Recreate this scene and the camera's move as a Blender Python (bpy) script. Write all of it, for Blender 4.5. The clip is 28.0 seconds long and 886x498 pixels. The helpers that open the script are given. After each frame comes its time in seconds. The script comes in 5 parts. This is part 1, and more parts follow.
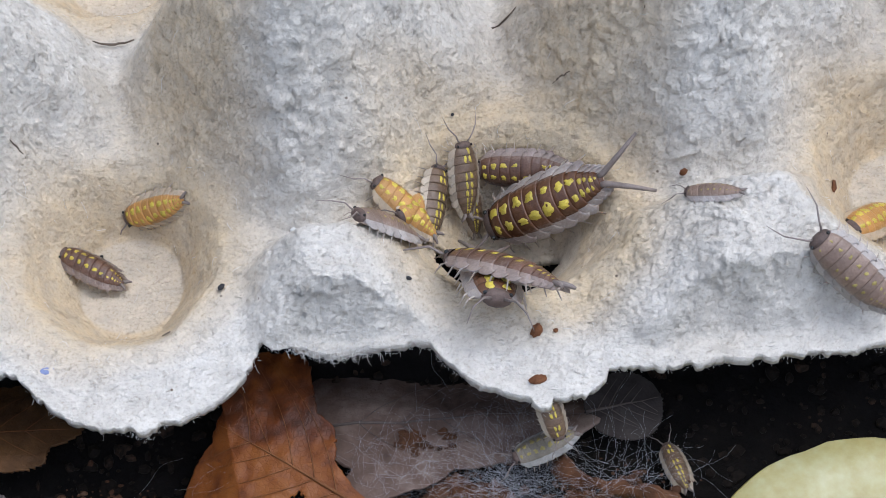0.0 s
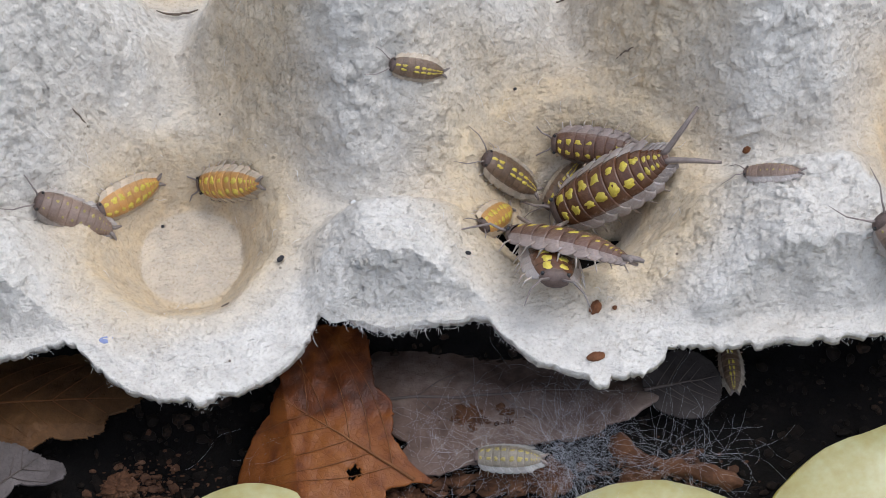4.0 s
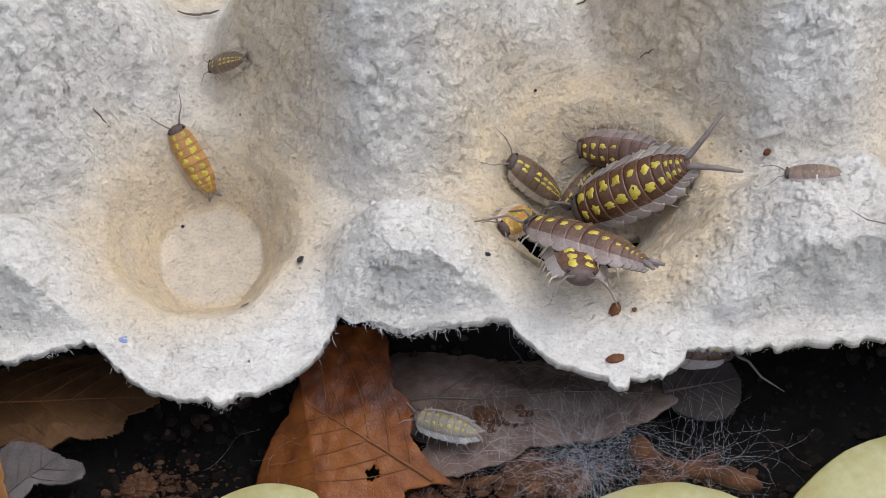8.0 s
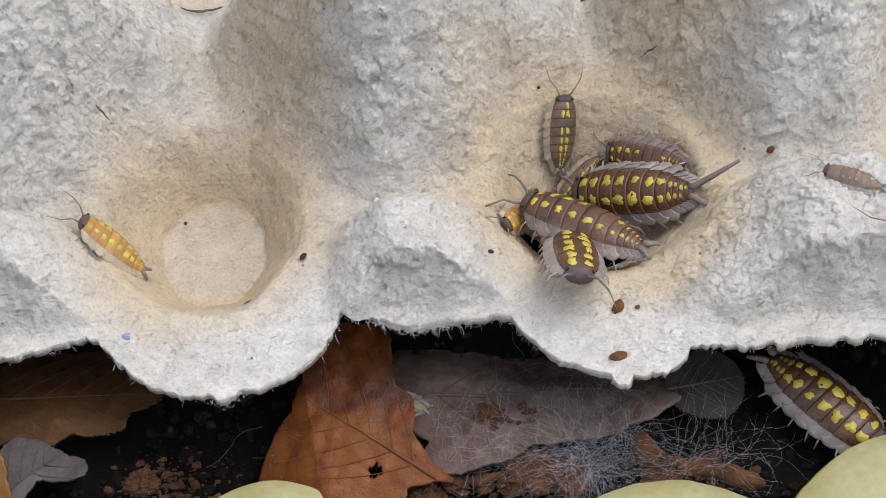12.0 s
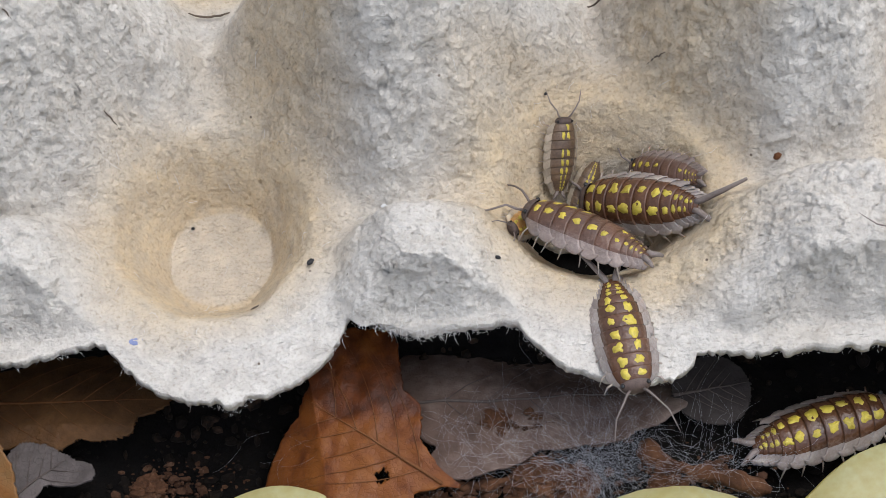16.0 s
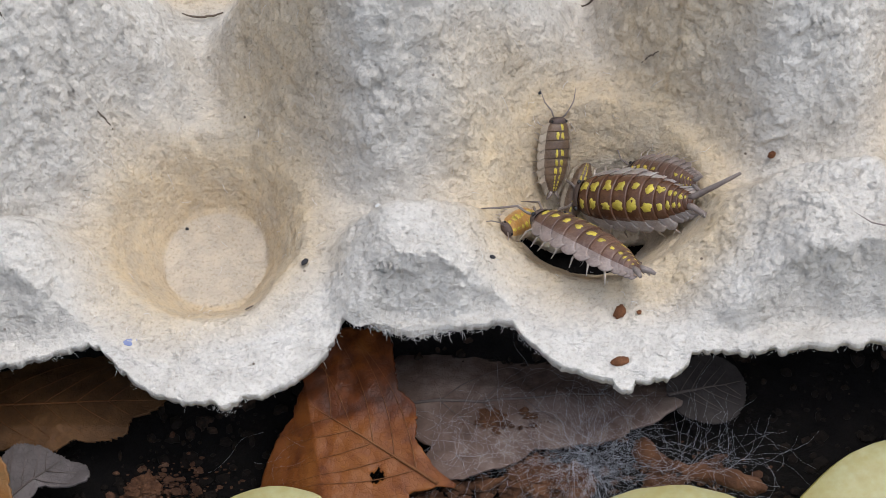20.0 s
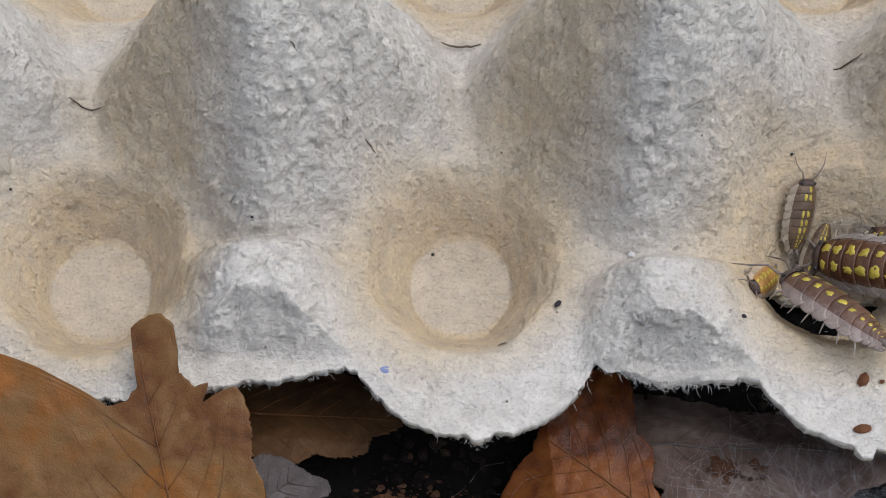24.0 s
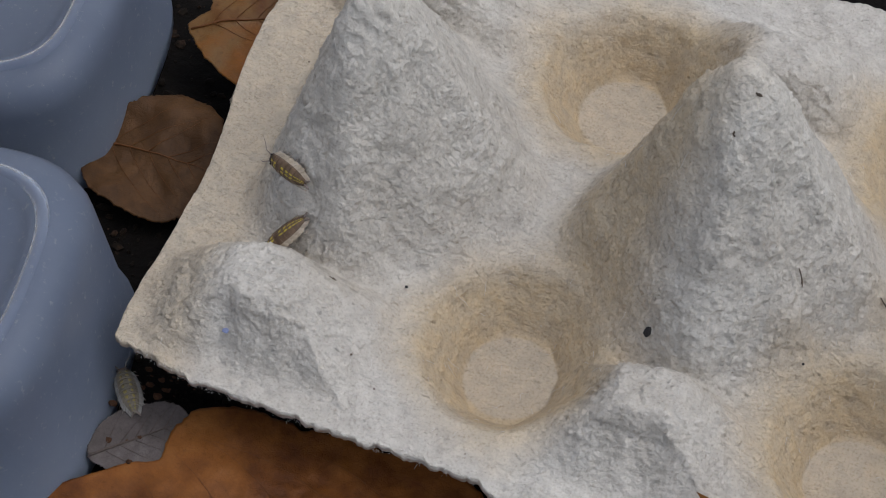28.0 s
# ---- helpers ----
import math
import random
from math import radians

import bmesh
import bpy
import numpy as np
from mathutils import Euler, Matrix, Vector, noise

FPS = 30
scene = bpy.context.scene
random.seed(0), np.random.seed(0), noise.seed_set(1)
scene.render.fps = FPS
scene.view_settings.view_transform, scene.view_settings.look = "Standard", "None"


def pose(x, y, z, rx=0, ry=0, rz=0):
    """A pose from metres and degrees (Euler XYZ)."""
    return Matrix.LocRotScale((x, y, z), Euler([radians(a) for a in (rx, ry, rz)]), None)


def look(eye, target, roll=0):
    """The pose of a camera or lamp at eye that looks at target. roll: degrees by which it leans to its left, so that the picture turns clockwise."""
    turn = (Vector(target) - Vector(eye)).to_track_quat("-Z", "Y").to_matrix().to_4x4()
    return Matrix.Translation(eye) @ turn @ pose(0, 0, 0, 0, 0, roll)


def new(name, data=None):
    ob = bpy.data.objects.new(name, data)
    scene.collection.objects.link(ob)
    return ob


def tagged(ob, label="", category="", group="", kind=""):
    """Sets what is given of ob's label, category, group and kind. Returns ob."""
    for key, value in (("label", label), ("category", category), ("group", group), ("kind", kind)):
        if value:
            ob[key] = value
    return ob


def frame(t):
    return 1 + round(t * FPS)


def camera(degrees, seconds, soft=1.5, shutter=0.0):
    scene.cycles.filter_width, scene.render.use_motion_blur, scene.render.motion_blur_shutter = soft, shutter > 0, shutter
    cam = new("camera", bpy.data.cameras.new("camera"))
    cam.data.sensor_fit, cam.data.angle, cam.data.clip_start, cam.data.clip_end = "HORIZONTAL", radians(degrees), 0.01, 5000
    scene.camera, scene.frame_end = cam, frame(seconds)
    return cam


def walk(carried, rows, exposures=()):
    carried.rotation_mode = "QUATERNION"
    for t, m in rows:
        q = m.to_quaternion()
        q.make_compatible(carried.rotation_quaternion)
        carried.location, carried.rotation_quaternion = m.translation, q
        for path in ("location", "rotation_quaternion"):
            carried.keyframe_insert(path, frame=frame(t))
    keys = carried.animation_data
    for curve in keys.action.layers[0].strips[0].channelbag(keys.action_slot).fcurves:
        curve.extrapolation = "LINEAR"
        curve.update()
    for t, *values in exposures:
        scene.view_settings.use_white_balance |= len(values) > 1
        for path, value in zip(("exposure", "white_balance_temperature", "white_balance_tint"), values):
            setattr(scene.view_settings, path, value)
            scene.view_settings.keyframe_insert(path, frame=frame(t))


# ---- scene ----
cam = camera(21.805, 28.0, soft=0.6)
PATH = [
    (0, (0.03472, -0.13966, 0.24145), (0.03774, 0.01018, -0.01843), -5.513),
    (0.5, (0.03492, -0.13791, 0.24235), (0.03426, 0.00932, -0.01904), -6.511),
    (1, (0.03676, -0.13891, 0.24025), (0.03016, 0.00851, -0.02095), -7.903),
    (1.5, (0.03670, -0.13895, 0.24047), (0.02995, 0.00836, -0.02078), -7.895),
    (2, (0.03625, -0.13867, 0.24102), (0.02985, 0.00819, -0.02050), -7.851),
    (2.5, (0.03646, -0.13852, 0.24093), (0.02980, 0.00827, -0.02062), -7.947),
    (3, (0.03649, -0.13849, 0.24088), (0.02971, 0.00836, -0.02063), -7.980),
    (3.5, (0.03642, -0.13872, 0.24105), (0.02963, 0.00829, -0.02038), -7.974),
    (5.5, (0.03616, -0.13868, 0.24125), (0.02884, 0.00833, -0.02015), -8.007),
    (6, (0.03629, -0.13872, 0.24100), (0.02844, 0.00847, -0.02029), -8.106),
    (6.5, (0.03646, -0.13864, 0.24107), (0.02687, 0.00856, -0.02016), -8.688),
    (7, (0.03636, -0.13859, 0.24117), (0.02702, 0.00852, -0.02011), -8.595),
    (7.5, (0.03632, -0.13852, 0.24099), (0.02700, 0.00865, -0.02027), -8.602),
    (8, (0.03642, -0.13867, 0.24109), (0.02690, 0.00865, -0.02007), -8.641),
    (8.5, (0.03635, -0.13870, 0.24100), (0.02674, 0.00863, -0.02015), -8.608),
    (9, (0.03634, -0.13865, 0.24092), (0.02662, 0.00865, -0.02025), -8.710),
    (9.5, (0.03641, -0.13851, 0.24119), (0.02665, 0.00846, -0.02016), -8.708),
    (10, (0.03637, -0.13849, 0.24114), (0.02654, 0.00851, -0.02020), -8.711),
    (10.5, (0.03629, -0.13873, 0.24108), (0.02650, 0.00851, -0.02012), -8.640),
    (11, (0.03634, -0.13867, 0.24096), (0.02650, 0.00850, -0.02027), -8.687),
    (11.5, (0.03640, -0.13853, 0.24118), (0.02642, 0.00838, -0.02020), -8.775),
    (12, (0.03628, -0.13865, 0.24089), (0.02648, 0.00846, -0.02038), -8.676),
    (12.5, (0.03610, -0.13858, 0.24104), (0.02641, 0.00834, -0.02034), -8.635),
    (14.5, (0.03635, -0.13827, 0.24156), (0.02605, 0.00867, -0.01979), -8.862),
    (15, (0.03632, -0.13824, 0.24147), (0.02610, 0.00884, -0.01981), -8.781),
    (15.5, (0.03621, -0.13824, 0.24134), (0.02593, 0.00897, -0.01986), -8.815),
    (16, (0.03626, -0.13837, 0.24147), (0.02566, 0.00894, -0.01965), -8.856),
    (16.5, (0.03627, -0.13844, 0.24130), (0.02590, 0.00899, -0.01976), -8.801),
    (17, (0.03618, -0.13855, 0.24128), (0.02631, 0.00900, -0.01974), -8.672),
    (17.5, (0.03625, -0.13836, 0.24140), (0.02653, 0.00898, -0.01974), -8.683),
    (18, (0.03642, -0.13824, 0.24125), (0.02644, 0.00907, -0.01990), -8.765),
    (18.5, (0.03638, -0.13827, 0.24126), (0.02646, 0.00907, -0.01988), -8.706),
    (19, (0.03607, -0.13832, 0.24132), (0.02670, 0.00892, -0.01989), -8.564),
    (19.5, (0.03622, -0.13833, 0.24138), (0.02676, 0.00888, -0.01984), -8.600),
    (20, (0.03603, -0.13828, 0.24128), (0.02638, 0.00896, -0.01992), -8.689),
    (20.5, (0.03616, -0.13830, 0.24150), (0.02578, 0.00880, -0.01976), -8.779),
    (22.5, (0.00310, -0.12322, 0.25694), (0.01517, 0.00558, -0.01374), 0.898),
    (23, (0.00276, -0.12379, 0.25741), (0.00966, 0.00792, -0.01204), -0.499),
    (23.5, (0.00332, -0.12420, 0.25834), (0.00587, 0.00890, -0.01051), -1.308),
    (24, (0.00194, -0.12449, 0.25891), (-0.00306, 0.00957, -0.00942), -2.626),
    (24.5, (-0.01130, -0.12770, 0.26011), (-0.02438, 0.00799, -0.00713), -1.475),
    (25, (-0.00963, -0.12671, 0.26177), (-0.03465, 0.00695, -0.00565), -4.059),
    (25.5, (-0.01078, -0.12712, 0.26352), (-0.04319, 0.00745, -0.00265), -5.359),
    (26, (-0.01471, -0.12913, 0.26316), (-0.05366, 0.00836, -0.00062), -5.547),
    (26.5, (-0.01600, -0.12946, 0.26326), (-0.06181, 0.01053, 0.00191), -6.078),
    (27, (-0.01954, -0.13161, 0.26509), (-0.08168, 0.00921, 0.00758), -7.340),
    (27.5, (-0.02252, -0.13375, 0.26662), (-0.09429, 0.00583, 0.01095), -7.915),
    (28, (-0.03052, -0.14553, 0.26908), (-0.10401, 0.00405, 0.01963), -5.585),
]
walk(cam, [(t, look(e, g, r)) for t, e, g, r in PATH], [(0, 1.08, 5760, 10), (1.2, 1.04, 5840, 10), (5, 1.02, 5970, 10), (12, 1.0, 6230, 10), (20, 0.98, 6170, 10), (22.5, 1.02, 6130, 10), (24, 0.73, 6150, 10), (26, 0.83, 6170, 10), (28, 0.27, 6230, 10)])

# ---- light ----
# bright hazy sky, the sun veiled and high to one side
world = bpy.data.worlds.new("sky")
scene.world = world
world.use_nodes = True
wn, wl = world.node_tree.nodes, world.node_tree.links
sky = wn.new("ShaderNodeTexSky")
sky.sky_type, sky.sun_disc = "NISHITA", False
sky.sun_elevation, sky.sun_rotation, sky.dust_density, sky.ozone_density = radians(66), radians(68), 2.0, 1.0
hz = wn.new("ShaderNodeHueSaturation")
hz.inputs["Saturation"].default_value = 0.5
wl.new(sky.outputs[0], hz.inputs["Color"])
wl.new(hz.outputs[0], wn["Background"].inputs[0])
wn["Background"].inputs[1].default_value = 0.15
sun = new("sun", bpy.data.lights.new("sun", "SUN"))
sun.data.energy, sun.data.angle, sun.data.color = 0.45, radians(40), (1.0, 0.98, 0.95)
sun.matrix_world = look((0.34, 0.13, 0.85), (0, 0, 0))

# ---- materials ----
def material(name):
    m = bpy.data.materials.new(name)
    m.use_nodes = True
    return m, m.node_tree.nodes, m.node_tree.links, m.node_tree.nodes["Principled BSDF"]


def noise_node(n, l, scale, detail=4, coord=None, rough=0.55, dist=0.0):
    t = n.new("ShaderNodeTexNoise")
    t.inputs["Scale"].default_value, t.inputs["Detail"].default_value = scale, detail
    t.inputs["Roughness"].default_value, t.inputs["Distortion"].default_value = rough, dist
    if coord is not None:
        l.new(coord, t.inputs["Vector"])
    return t


def ramp(n, l, fac, stops):
    r = n.new("ShaderNodeValToRGB")
    el = r.color_ramp.elements
    while len(el) < len(stops):
        el.new(0.5)
    for e, (p, c) in zip(el, stops):
        e.position, e.color = p, (*c, 1)
    l.new(fac, r.inputs[0])
    return r.outputs[0]


def mix(n, l, fac, a, b, mode="MIX"):
    x = n.new("ShaderNodeMix")
    x.data_type, x.blend_type = "RGBA", mode
    for s, v in ((x.inputs["Factor"], fac), (x.inputs["A"], a), (x.inputs["B"], b)):
        if isinstance(v, (int, float)):
            s.default_value = v
        elif isinstance(v, tuple):
            s.default_value = (*v, 1)
        else:
            l.new(v, s)
    return x.outputs["Result"]


def bump(n, l, height, strength, distance, b, normal=None):
    k = n.new("ShaderNodeBump")
    k.inputs["Strength"].default_value, k.inputs["Distance"].default_value = strength, distance
    l.new(height, k.inputs["Height"])
    if normal is not None:
        l.new(normal, k.inputs["Normal"])
    if b is not None:
        l.new(k.outputs[0], b.inputs["Normal"])
    return k.outputs[0]


def simple(name, stops, scale, rough=0.7, bump_scale=None, bump_d=0.0002, detail=5, **extra):
    """Two-scale mottled colour with fine relief."""
    m, n, l, b = material(name)
    co = n.new("ShaderNodeTexCoord").outputs["Object"]
    big = noise_node(n, l, scale, detail, co)
    fine = noise_node(n, l, scale * 9, 3, co)
    f = mix(n, l, 0.3, big.outputs[0], fine.outputs[0])
    l.new(ramp(n, l, f, stops), b.inputs["Base Color"])
    b.inputs["Roughness"].default_value = rough
    b.inputs["Specular IOR Level"].default_value = 0.15
    for k, v in extra.items():
        b.inputs[k.replace("_", " ")].default_value = v
    hb = noise_node(n, l, bump_scale or scale * 6, 6, co)
    bump(n, l, hb.outputs[0], 0.6, bump_d, b)
    return m


def pulp_material():
    m, n, l, b = material("paper_pulp")
    co = n.new("ShaderNodeTexCoord").outputs["Object"]
    big = noise_node(n, l, 55, 4, co)
    mid = noise_node(n, l, 420, 6, co, 0.65)
    fine = noise_node(n, l, 2600, 3, co, 0.6)
    base = ramp(n, l, big.outputs[0], [(0.3, (0.575, 0.53, 0.46)), (0.7, (0.645, 0.607, 0.54))])
    f2 = ramp(n, l, mid.outputs[0], [(0.3, (0.84, 0.825, 0.81)), (0.65, (1.06, 1.05, 1.04))])
    c = mix(n, l, 1.0, base, f2, "MULTIPLY")
    sp = ramp(n, l, fine.outputs[0], [(0.30, (0.70, 0.64, 0.56)), (0.46, (1, 1, 1)), (0.66, (1.10, 1.10, 1.10))])
    c = mix(n, l, 0.55, c, sp, "MULTIPLY")
    # brown tint from the mesh: stained pulp, plus warm shade in the colour
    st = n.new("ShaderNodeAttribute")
    st.attribute_name = "stain_and_shade"
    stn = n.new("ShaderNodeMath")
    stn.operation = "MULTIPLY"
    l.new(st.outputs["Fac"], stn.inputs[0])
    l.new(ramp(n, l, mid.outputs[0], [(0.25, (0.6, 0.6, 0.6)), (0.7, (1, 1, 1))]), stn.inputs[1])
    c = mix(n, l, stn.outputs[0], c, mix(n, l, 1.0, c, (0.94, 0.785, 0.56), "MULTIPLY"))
    # dark specks and fibres
    vo = n.new("ShaderNodeTexVoronoi")
    vo.inputs["Scale"].default_value = 420
    l.new(co, vo.inputs["Vector"])
    sk = ramp(n, l, vo.outputs["Distance"], [(0.05, (1, 1, 1)), (0.09, (0, 0, 0))])
    pick = ramp(n, l, vo.outputs["Color"], [(0.86, (0, 0, 0)), (0.88, (1, 1, 1))])
    c = mix(n, l, mix(n, l, 1.0, sk, pick, "MULTIPLY"), c, (0.16, 0.12, 0.09))
    l.new(c, b.inputs["Base Color"])
    b.inputs["Roughness"].default_value = 0.95
    b.inputs["Specular IOR Level"].default_value = 0.15
    # small flakes: every cell of a warped pattern is a little tilted scale
    cr = noise_node(n, l, 600, 4, co, 0.6)
    wv = n.new("ShaderNodeVectorMath")
    wv.operation = "MULTIPLY_ADD"
    wv.inputs[1].default_value = (0.0014, 0.0014, 0.0014)
    l.new(cr.outputs["Color"], wv.inputs[0])
    l.new(co, wv.inputs[2])
    k = bump(n, l, mid.outputs[0], 0.8, 0.0009, None)
    for sc, d in ((520, 0.00042), (1050, 0.00032), (2300, 0.0002)):
        sq = n.new("ShaderNodeMapping")
        sq.inputs["Scale"].default_value = (0.7, 1.1, 1.1)
        sq.inputs["Rotation"].default_value = (0, 0, sc * 0.7)
        l.new(wv.outputs[0], sq.inputs[0])
        v = n.new("ShaderNodeTexVoronoi")
        v.inputs["Scale"].default_value = sc
        l.new(sq.outputs[0], v.inputs["Vector"])
        way = n.new("ShaderNodeVectorMath")
        way.operation = "SUBTRACT"
        l.new(sq.outputs[0], way.inputs[0])
        l.new(v.outputs["Position"], way.inputs[1])
        tip = n.new("ShaderNodeVectorMath")
        tip.operation = "SUBTRACT"
        l.new(v.outputs["Color"], tip.inputs[0])
        tip.inputs[1].default_value = (0.5, 0.5, 0.5)
        lean = n.new("ShaderNodeVectorMath")
        lean.operation = "DOT_PRODUCT"
        l.new(way.outputs[0], lean.inputs[0])
        l.new(tip.outputs[0], lean.inputs[1])
        h = n.new("ShaderNodeMath")
        h.operation = "MULTIPLY_ADD"
        h.inputs[1].default_value = sc * 1.6
        l.new(lean.outputs["Value"], h.inputs[0])
        l.new(v.outputs["Color"], h.inputs[2])
        k = bump(n, l, h.outputs[0], 0.55, d, None, k)
    # matted fibres: two sets of stretched noise
    for turn in (0.6, -0.9):
        mp = n.new("ShaderNodeMapping")
        mp.inputs["Scale"].default_value = (0.55, 1.3, 1)
        mp.inputs["Rotation"].default_value = (0, 0, turn)
        l.new(wv.outputs[0], mp.inputs[0])
        f3 = noise_node(n, l, 1500, 4, mp.outputs[0], 0.6)
        k = bump(n, l, f3.outputs[0], 0.6, 0.0003, None, k)
    l.new(k, b.inputs["Normal"])
    return m


PULP = pulp_material()
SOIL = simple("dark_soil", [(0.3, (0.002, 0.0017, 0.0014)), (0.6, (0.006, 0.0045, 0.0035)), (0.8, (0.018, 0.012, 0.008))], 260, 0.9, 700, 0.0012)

# ---- large structure ----
A = 4.7                                  # spacing of the egg cups, cm
CM = 0.01


def lobe(x, c, w, d, p=0.75):
    """A rounded tongue of the flange: centre, half width, depth."""
    return d * np.clip(1 - ((x - c) / w) ** 2, 0, None) ** p


def front_edge(x):
    y = np.interp(x, [-14.4, -13.2, -9.05, -8.85, -6.5, -3.6, -1.3, 1.5, 2.4, 3.3, 5.2, 6.2, 10, 17],
                  [-1.62, -1.9, -2.0, -2.13, -2.07, -1.75, -1.42, -1.45, -1.68, -1.62, -2.2, -2.3, -2.4, -2.4])
    return y - lobe(x, 0.1, 1.42, 0.9) - lobe(x, 4.47, 0.98, 0.5, 0.6) - lobe(x, 0.15, 0.14, 0.1) - lobe(x, 4.66, 0.12, 0.16)


def back_edge(x):
    return 7.1 + 0.06 * np.sin(x * 1.7)


def soft_max(a, b, k):
    h = np.clip(0.5 + 0.5 * (a - b) / k, 0, 1)
    return b + (a - b) * h + k * h * (1 - h)


def soft_min(a, b, k):
    return -soft_max(-a, -b, k)


# each low bump along the rim: shift along the row, height, middle, ledge and foot (outwards from the cups' line), steepness, narrowness
BUMPS = {-3: (-0.45, 1.7, 0.36, 1.02, 1.74, 1.45, 0.62), -2: (-0.2, 1.65, 0.38, 0.98, 1.76, 1.45, 0.74), -1: (-0.1, 1.58, 0.34, 0.86, 1.42, 1.45, 0.9),
         0: (0.1, 1.54, 0.6, 1.18, 1.6, 1.45, 0.86), 1: (0.3, 1.72, 0.75, 1.58, 2.1, 1.35, 0.55), 2: (0.0, 1.6, 0.4, 1.0, 1.75, 1.45, 0.8), 3: (0.0, 1.6, 0.4, 1.0, 1.75, 1.45, 0.8)}


# how far each round cup sits off the even spacing
CUP_SHIFT = {0: -0.07, -1: 0.1}


def carton_height(x, y):
    """Height in cm of the moulded pulp: flat cup floors, tall four-ribbed posts along the middle, low bumps along the rim."""
    z = np.full_like(x, 0.70)
    for i in range(-3, 4):
        px = (i + 0.5) * A if i > -3 else -12.15
        dx, dy = x - px, y - A / 2
        r = np.hypot(dx, dy)
        ang = np.arctan2(dy, dx)
        top = 4.45 + 0.12 * math.sin(i * 2.3)
        # ribs run down towards the saddles, hollow faces towards the cups
        flute = 1 - 0.07 * np.cos(ang * 4) * np.clip(r / 0.9, 0, 1) + 0.025 * np.cos(ang * 9 + i) * np.clip(r / 1.2, 0, 1)
        rf = r * flute
        cone = 0.62 + (top - 0.5) * (1 - (np.sqrt(rf ** 2 + 0.16) / 2.2) ** 1.15) + 0.82 * np.exp(-(rf / 1.05) ** 2)
        if i == -3:
            cone = soft_min(cone, 4.2 - 2.6 * (-12.3 - x), 0.5)     # the end post is cut off steeply on its outer side
        z = soft_max(z, cone, 0.45)
        sx, bt, mid, ledge, foot, steep, narrow = BUMPS[i]
        for s in (-1, 1):
            out = (y - A / 2) * s - A / 2
            away = out - mid
            rr = np.hypot((x - px - sx) * narrow, np.where(away > 0, away * 0.45, away * 1.5))          # steep towards the post, drawn out towards the rim
            rise = bt - steep * (np.sqrt(np.clip(rr - 0.22, 0, None) ** 2 + 0.03) - 0.17)
            past = out - ledge - 0.035 * np.sin(x * 5.2 + i) - 0.02 * np.sin(x * 11.3 + 2 * i)
            lip = np.clip(past / 0.06, 0, 1)
            face = bt - 0.16 - 0.06 * lip - (bt - 0.22 - 0.44) / (foot - ledge) * past
            z = soft_max(z, soft_min(rise, face, 0.04), 0.16)
    # round cups pressed into it
    for i in range(-2, 4):
        for j in range(2):
            cx, cy = i * A + CUP_SHIFT.get(i, 0.0), j * A + 0.04
            d = np.hypot(x - cx, y - cy)
            an = np.arctan2(y - cy, x - cx)
            d = d * (1 + 0.02 * np.cos(8 * an)) - 0.12 * np.sin(an) ** 2 * np.clip(d / 0.5, 0, 1)          # slightly eight-sided, longer across the carton
            if i == 1 and j == 0:
                d = np.hypot(x - 4.6, (y + 0.02) * 1.04)          # the cup in use is worn deeper
                bowl = -0.45 + np.where(d < 0.5, 0.0, 1.5 * (d - 0.5) + 1.3 * np.clip(d - 1.4, 0, None) ** 1.5)
                low = soft_min(z, bowl, 0.10)
                continue
            bowl = -0.2 + np.where(d < 0.62, 0.0, 1.6 * (d - 0.62) + 0.9 * np.clip(d - 1.45, 0, None) ** 1.5)
            z = soft_min(z, bowl, 0.12)
    z = np.maximum(z, -0.2)
    z = np.where(np.hypot(x - 4.6, y) < 2.6, np.minimum(z, low), z)
    # the flange outside the cups
    dy = np.abs(y - A / 2) - A / 2
    w = np.clip((dy - 0.62) / 0.6, 0, 1)
    w = np.maximum(w, np.clip((-x - 2 * A - 0.8) / 0.9, 0, 1))
    w = w * w * (3 - 2 * w)
    droop = 0.16 * np.clip((dy - 1.5) / 0.8, 0, 1) ** 2
    return np.where(w > 0.02, soft_max(z, (0.44 - droop) * w - 0.6 * (1 - w), 0.12), z)


def lattice(ix, iy, iz, seed):
    """An even random number for each point of a lattice."""
    h = (ix * 374761393 + iy * 668265263 + iz * 2147483647 + seed * 974634777) & 0xFFFFFFFF
    h = ((h ^ (h >> 13)) * 1274126177) & 0xFFFFFFFF
    h = ((h ^ (h >> 15)) * 2246822519) & 0xFFFFFFFF
    return ((h ^ (h >> 16)) & 0xFFFFFF) / float(0xFFFFFF)


def smooth_noise(p, seed):
    """Value noise from -1 to 1 at many points."""
    f = np.floor(p)
    t = p - f
    t = t * t * (3 - 2 * t)
    i = f.astype(np.int64)
    total = 0.0
    for a in (0, 1):
        for b in (0, 1):
            for c in (0, 1):
                w = (t[:, 0] if a else 1 - t[:, 0]) * (t[:, 1] if b else 1 - t[:, 1]) * (t[:, 2] if c else 1 - t[:, 2])
                total = total + w * lattice(i[:, 0] + a, i[:, 1] + b, i[:, 2] + c, seed)
    return total * 2 - 1


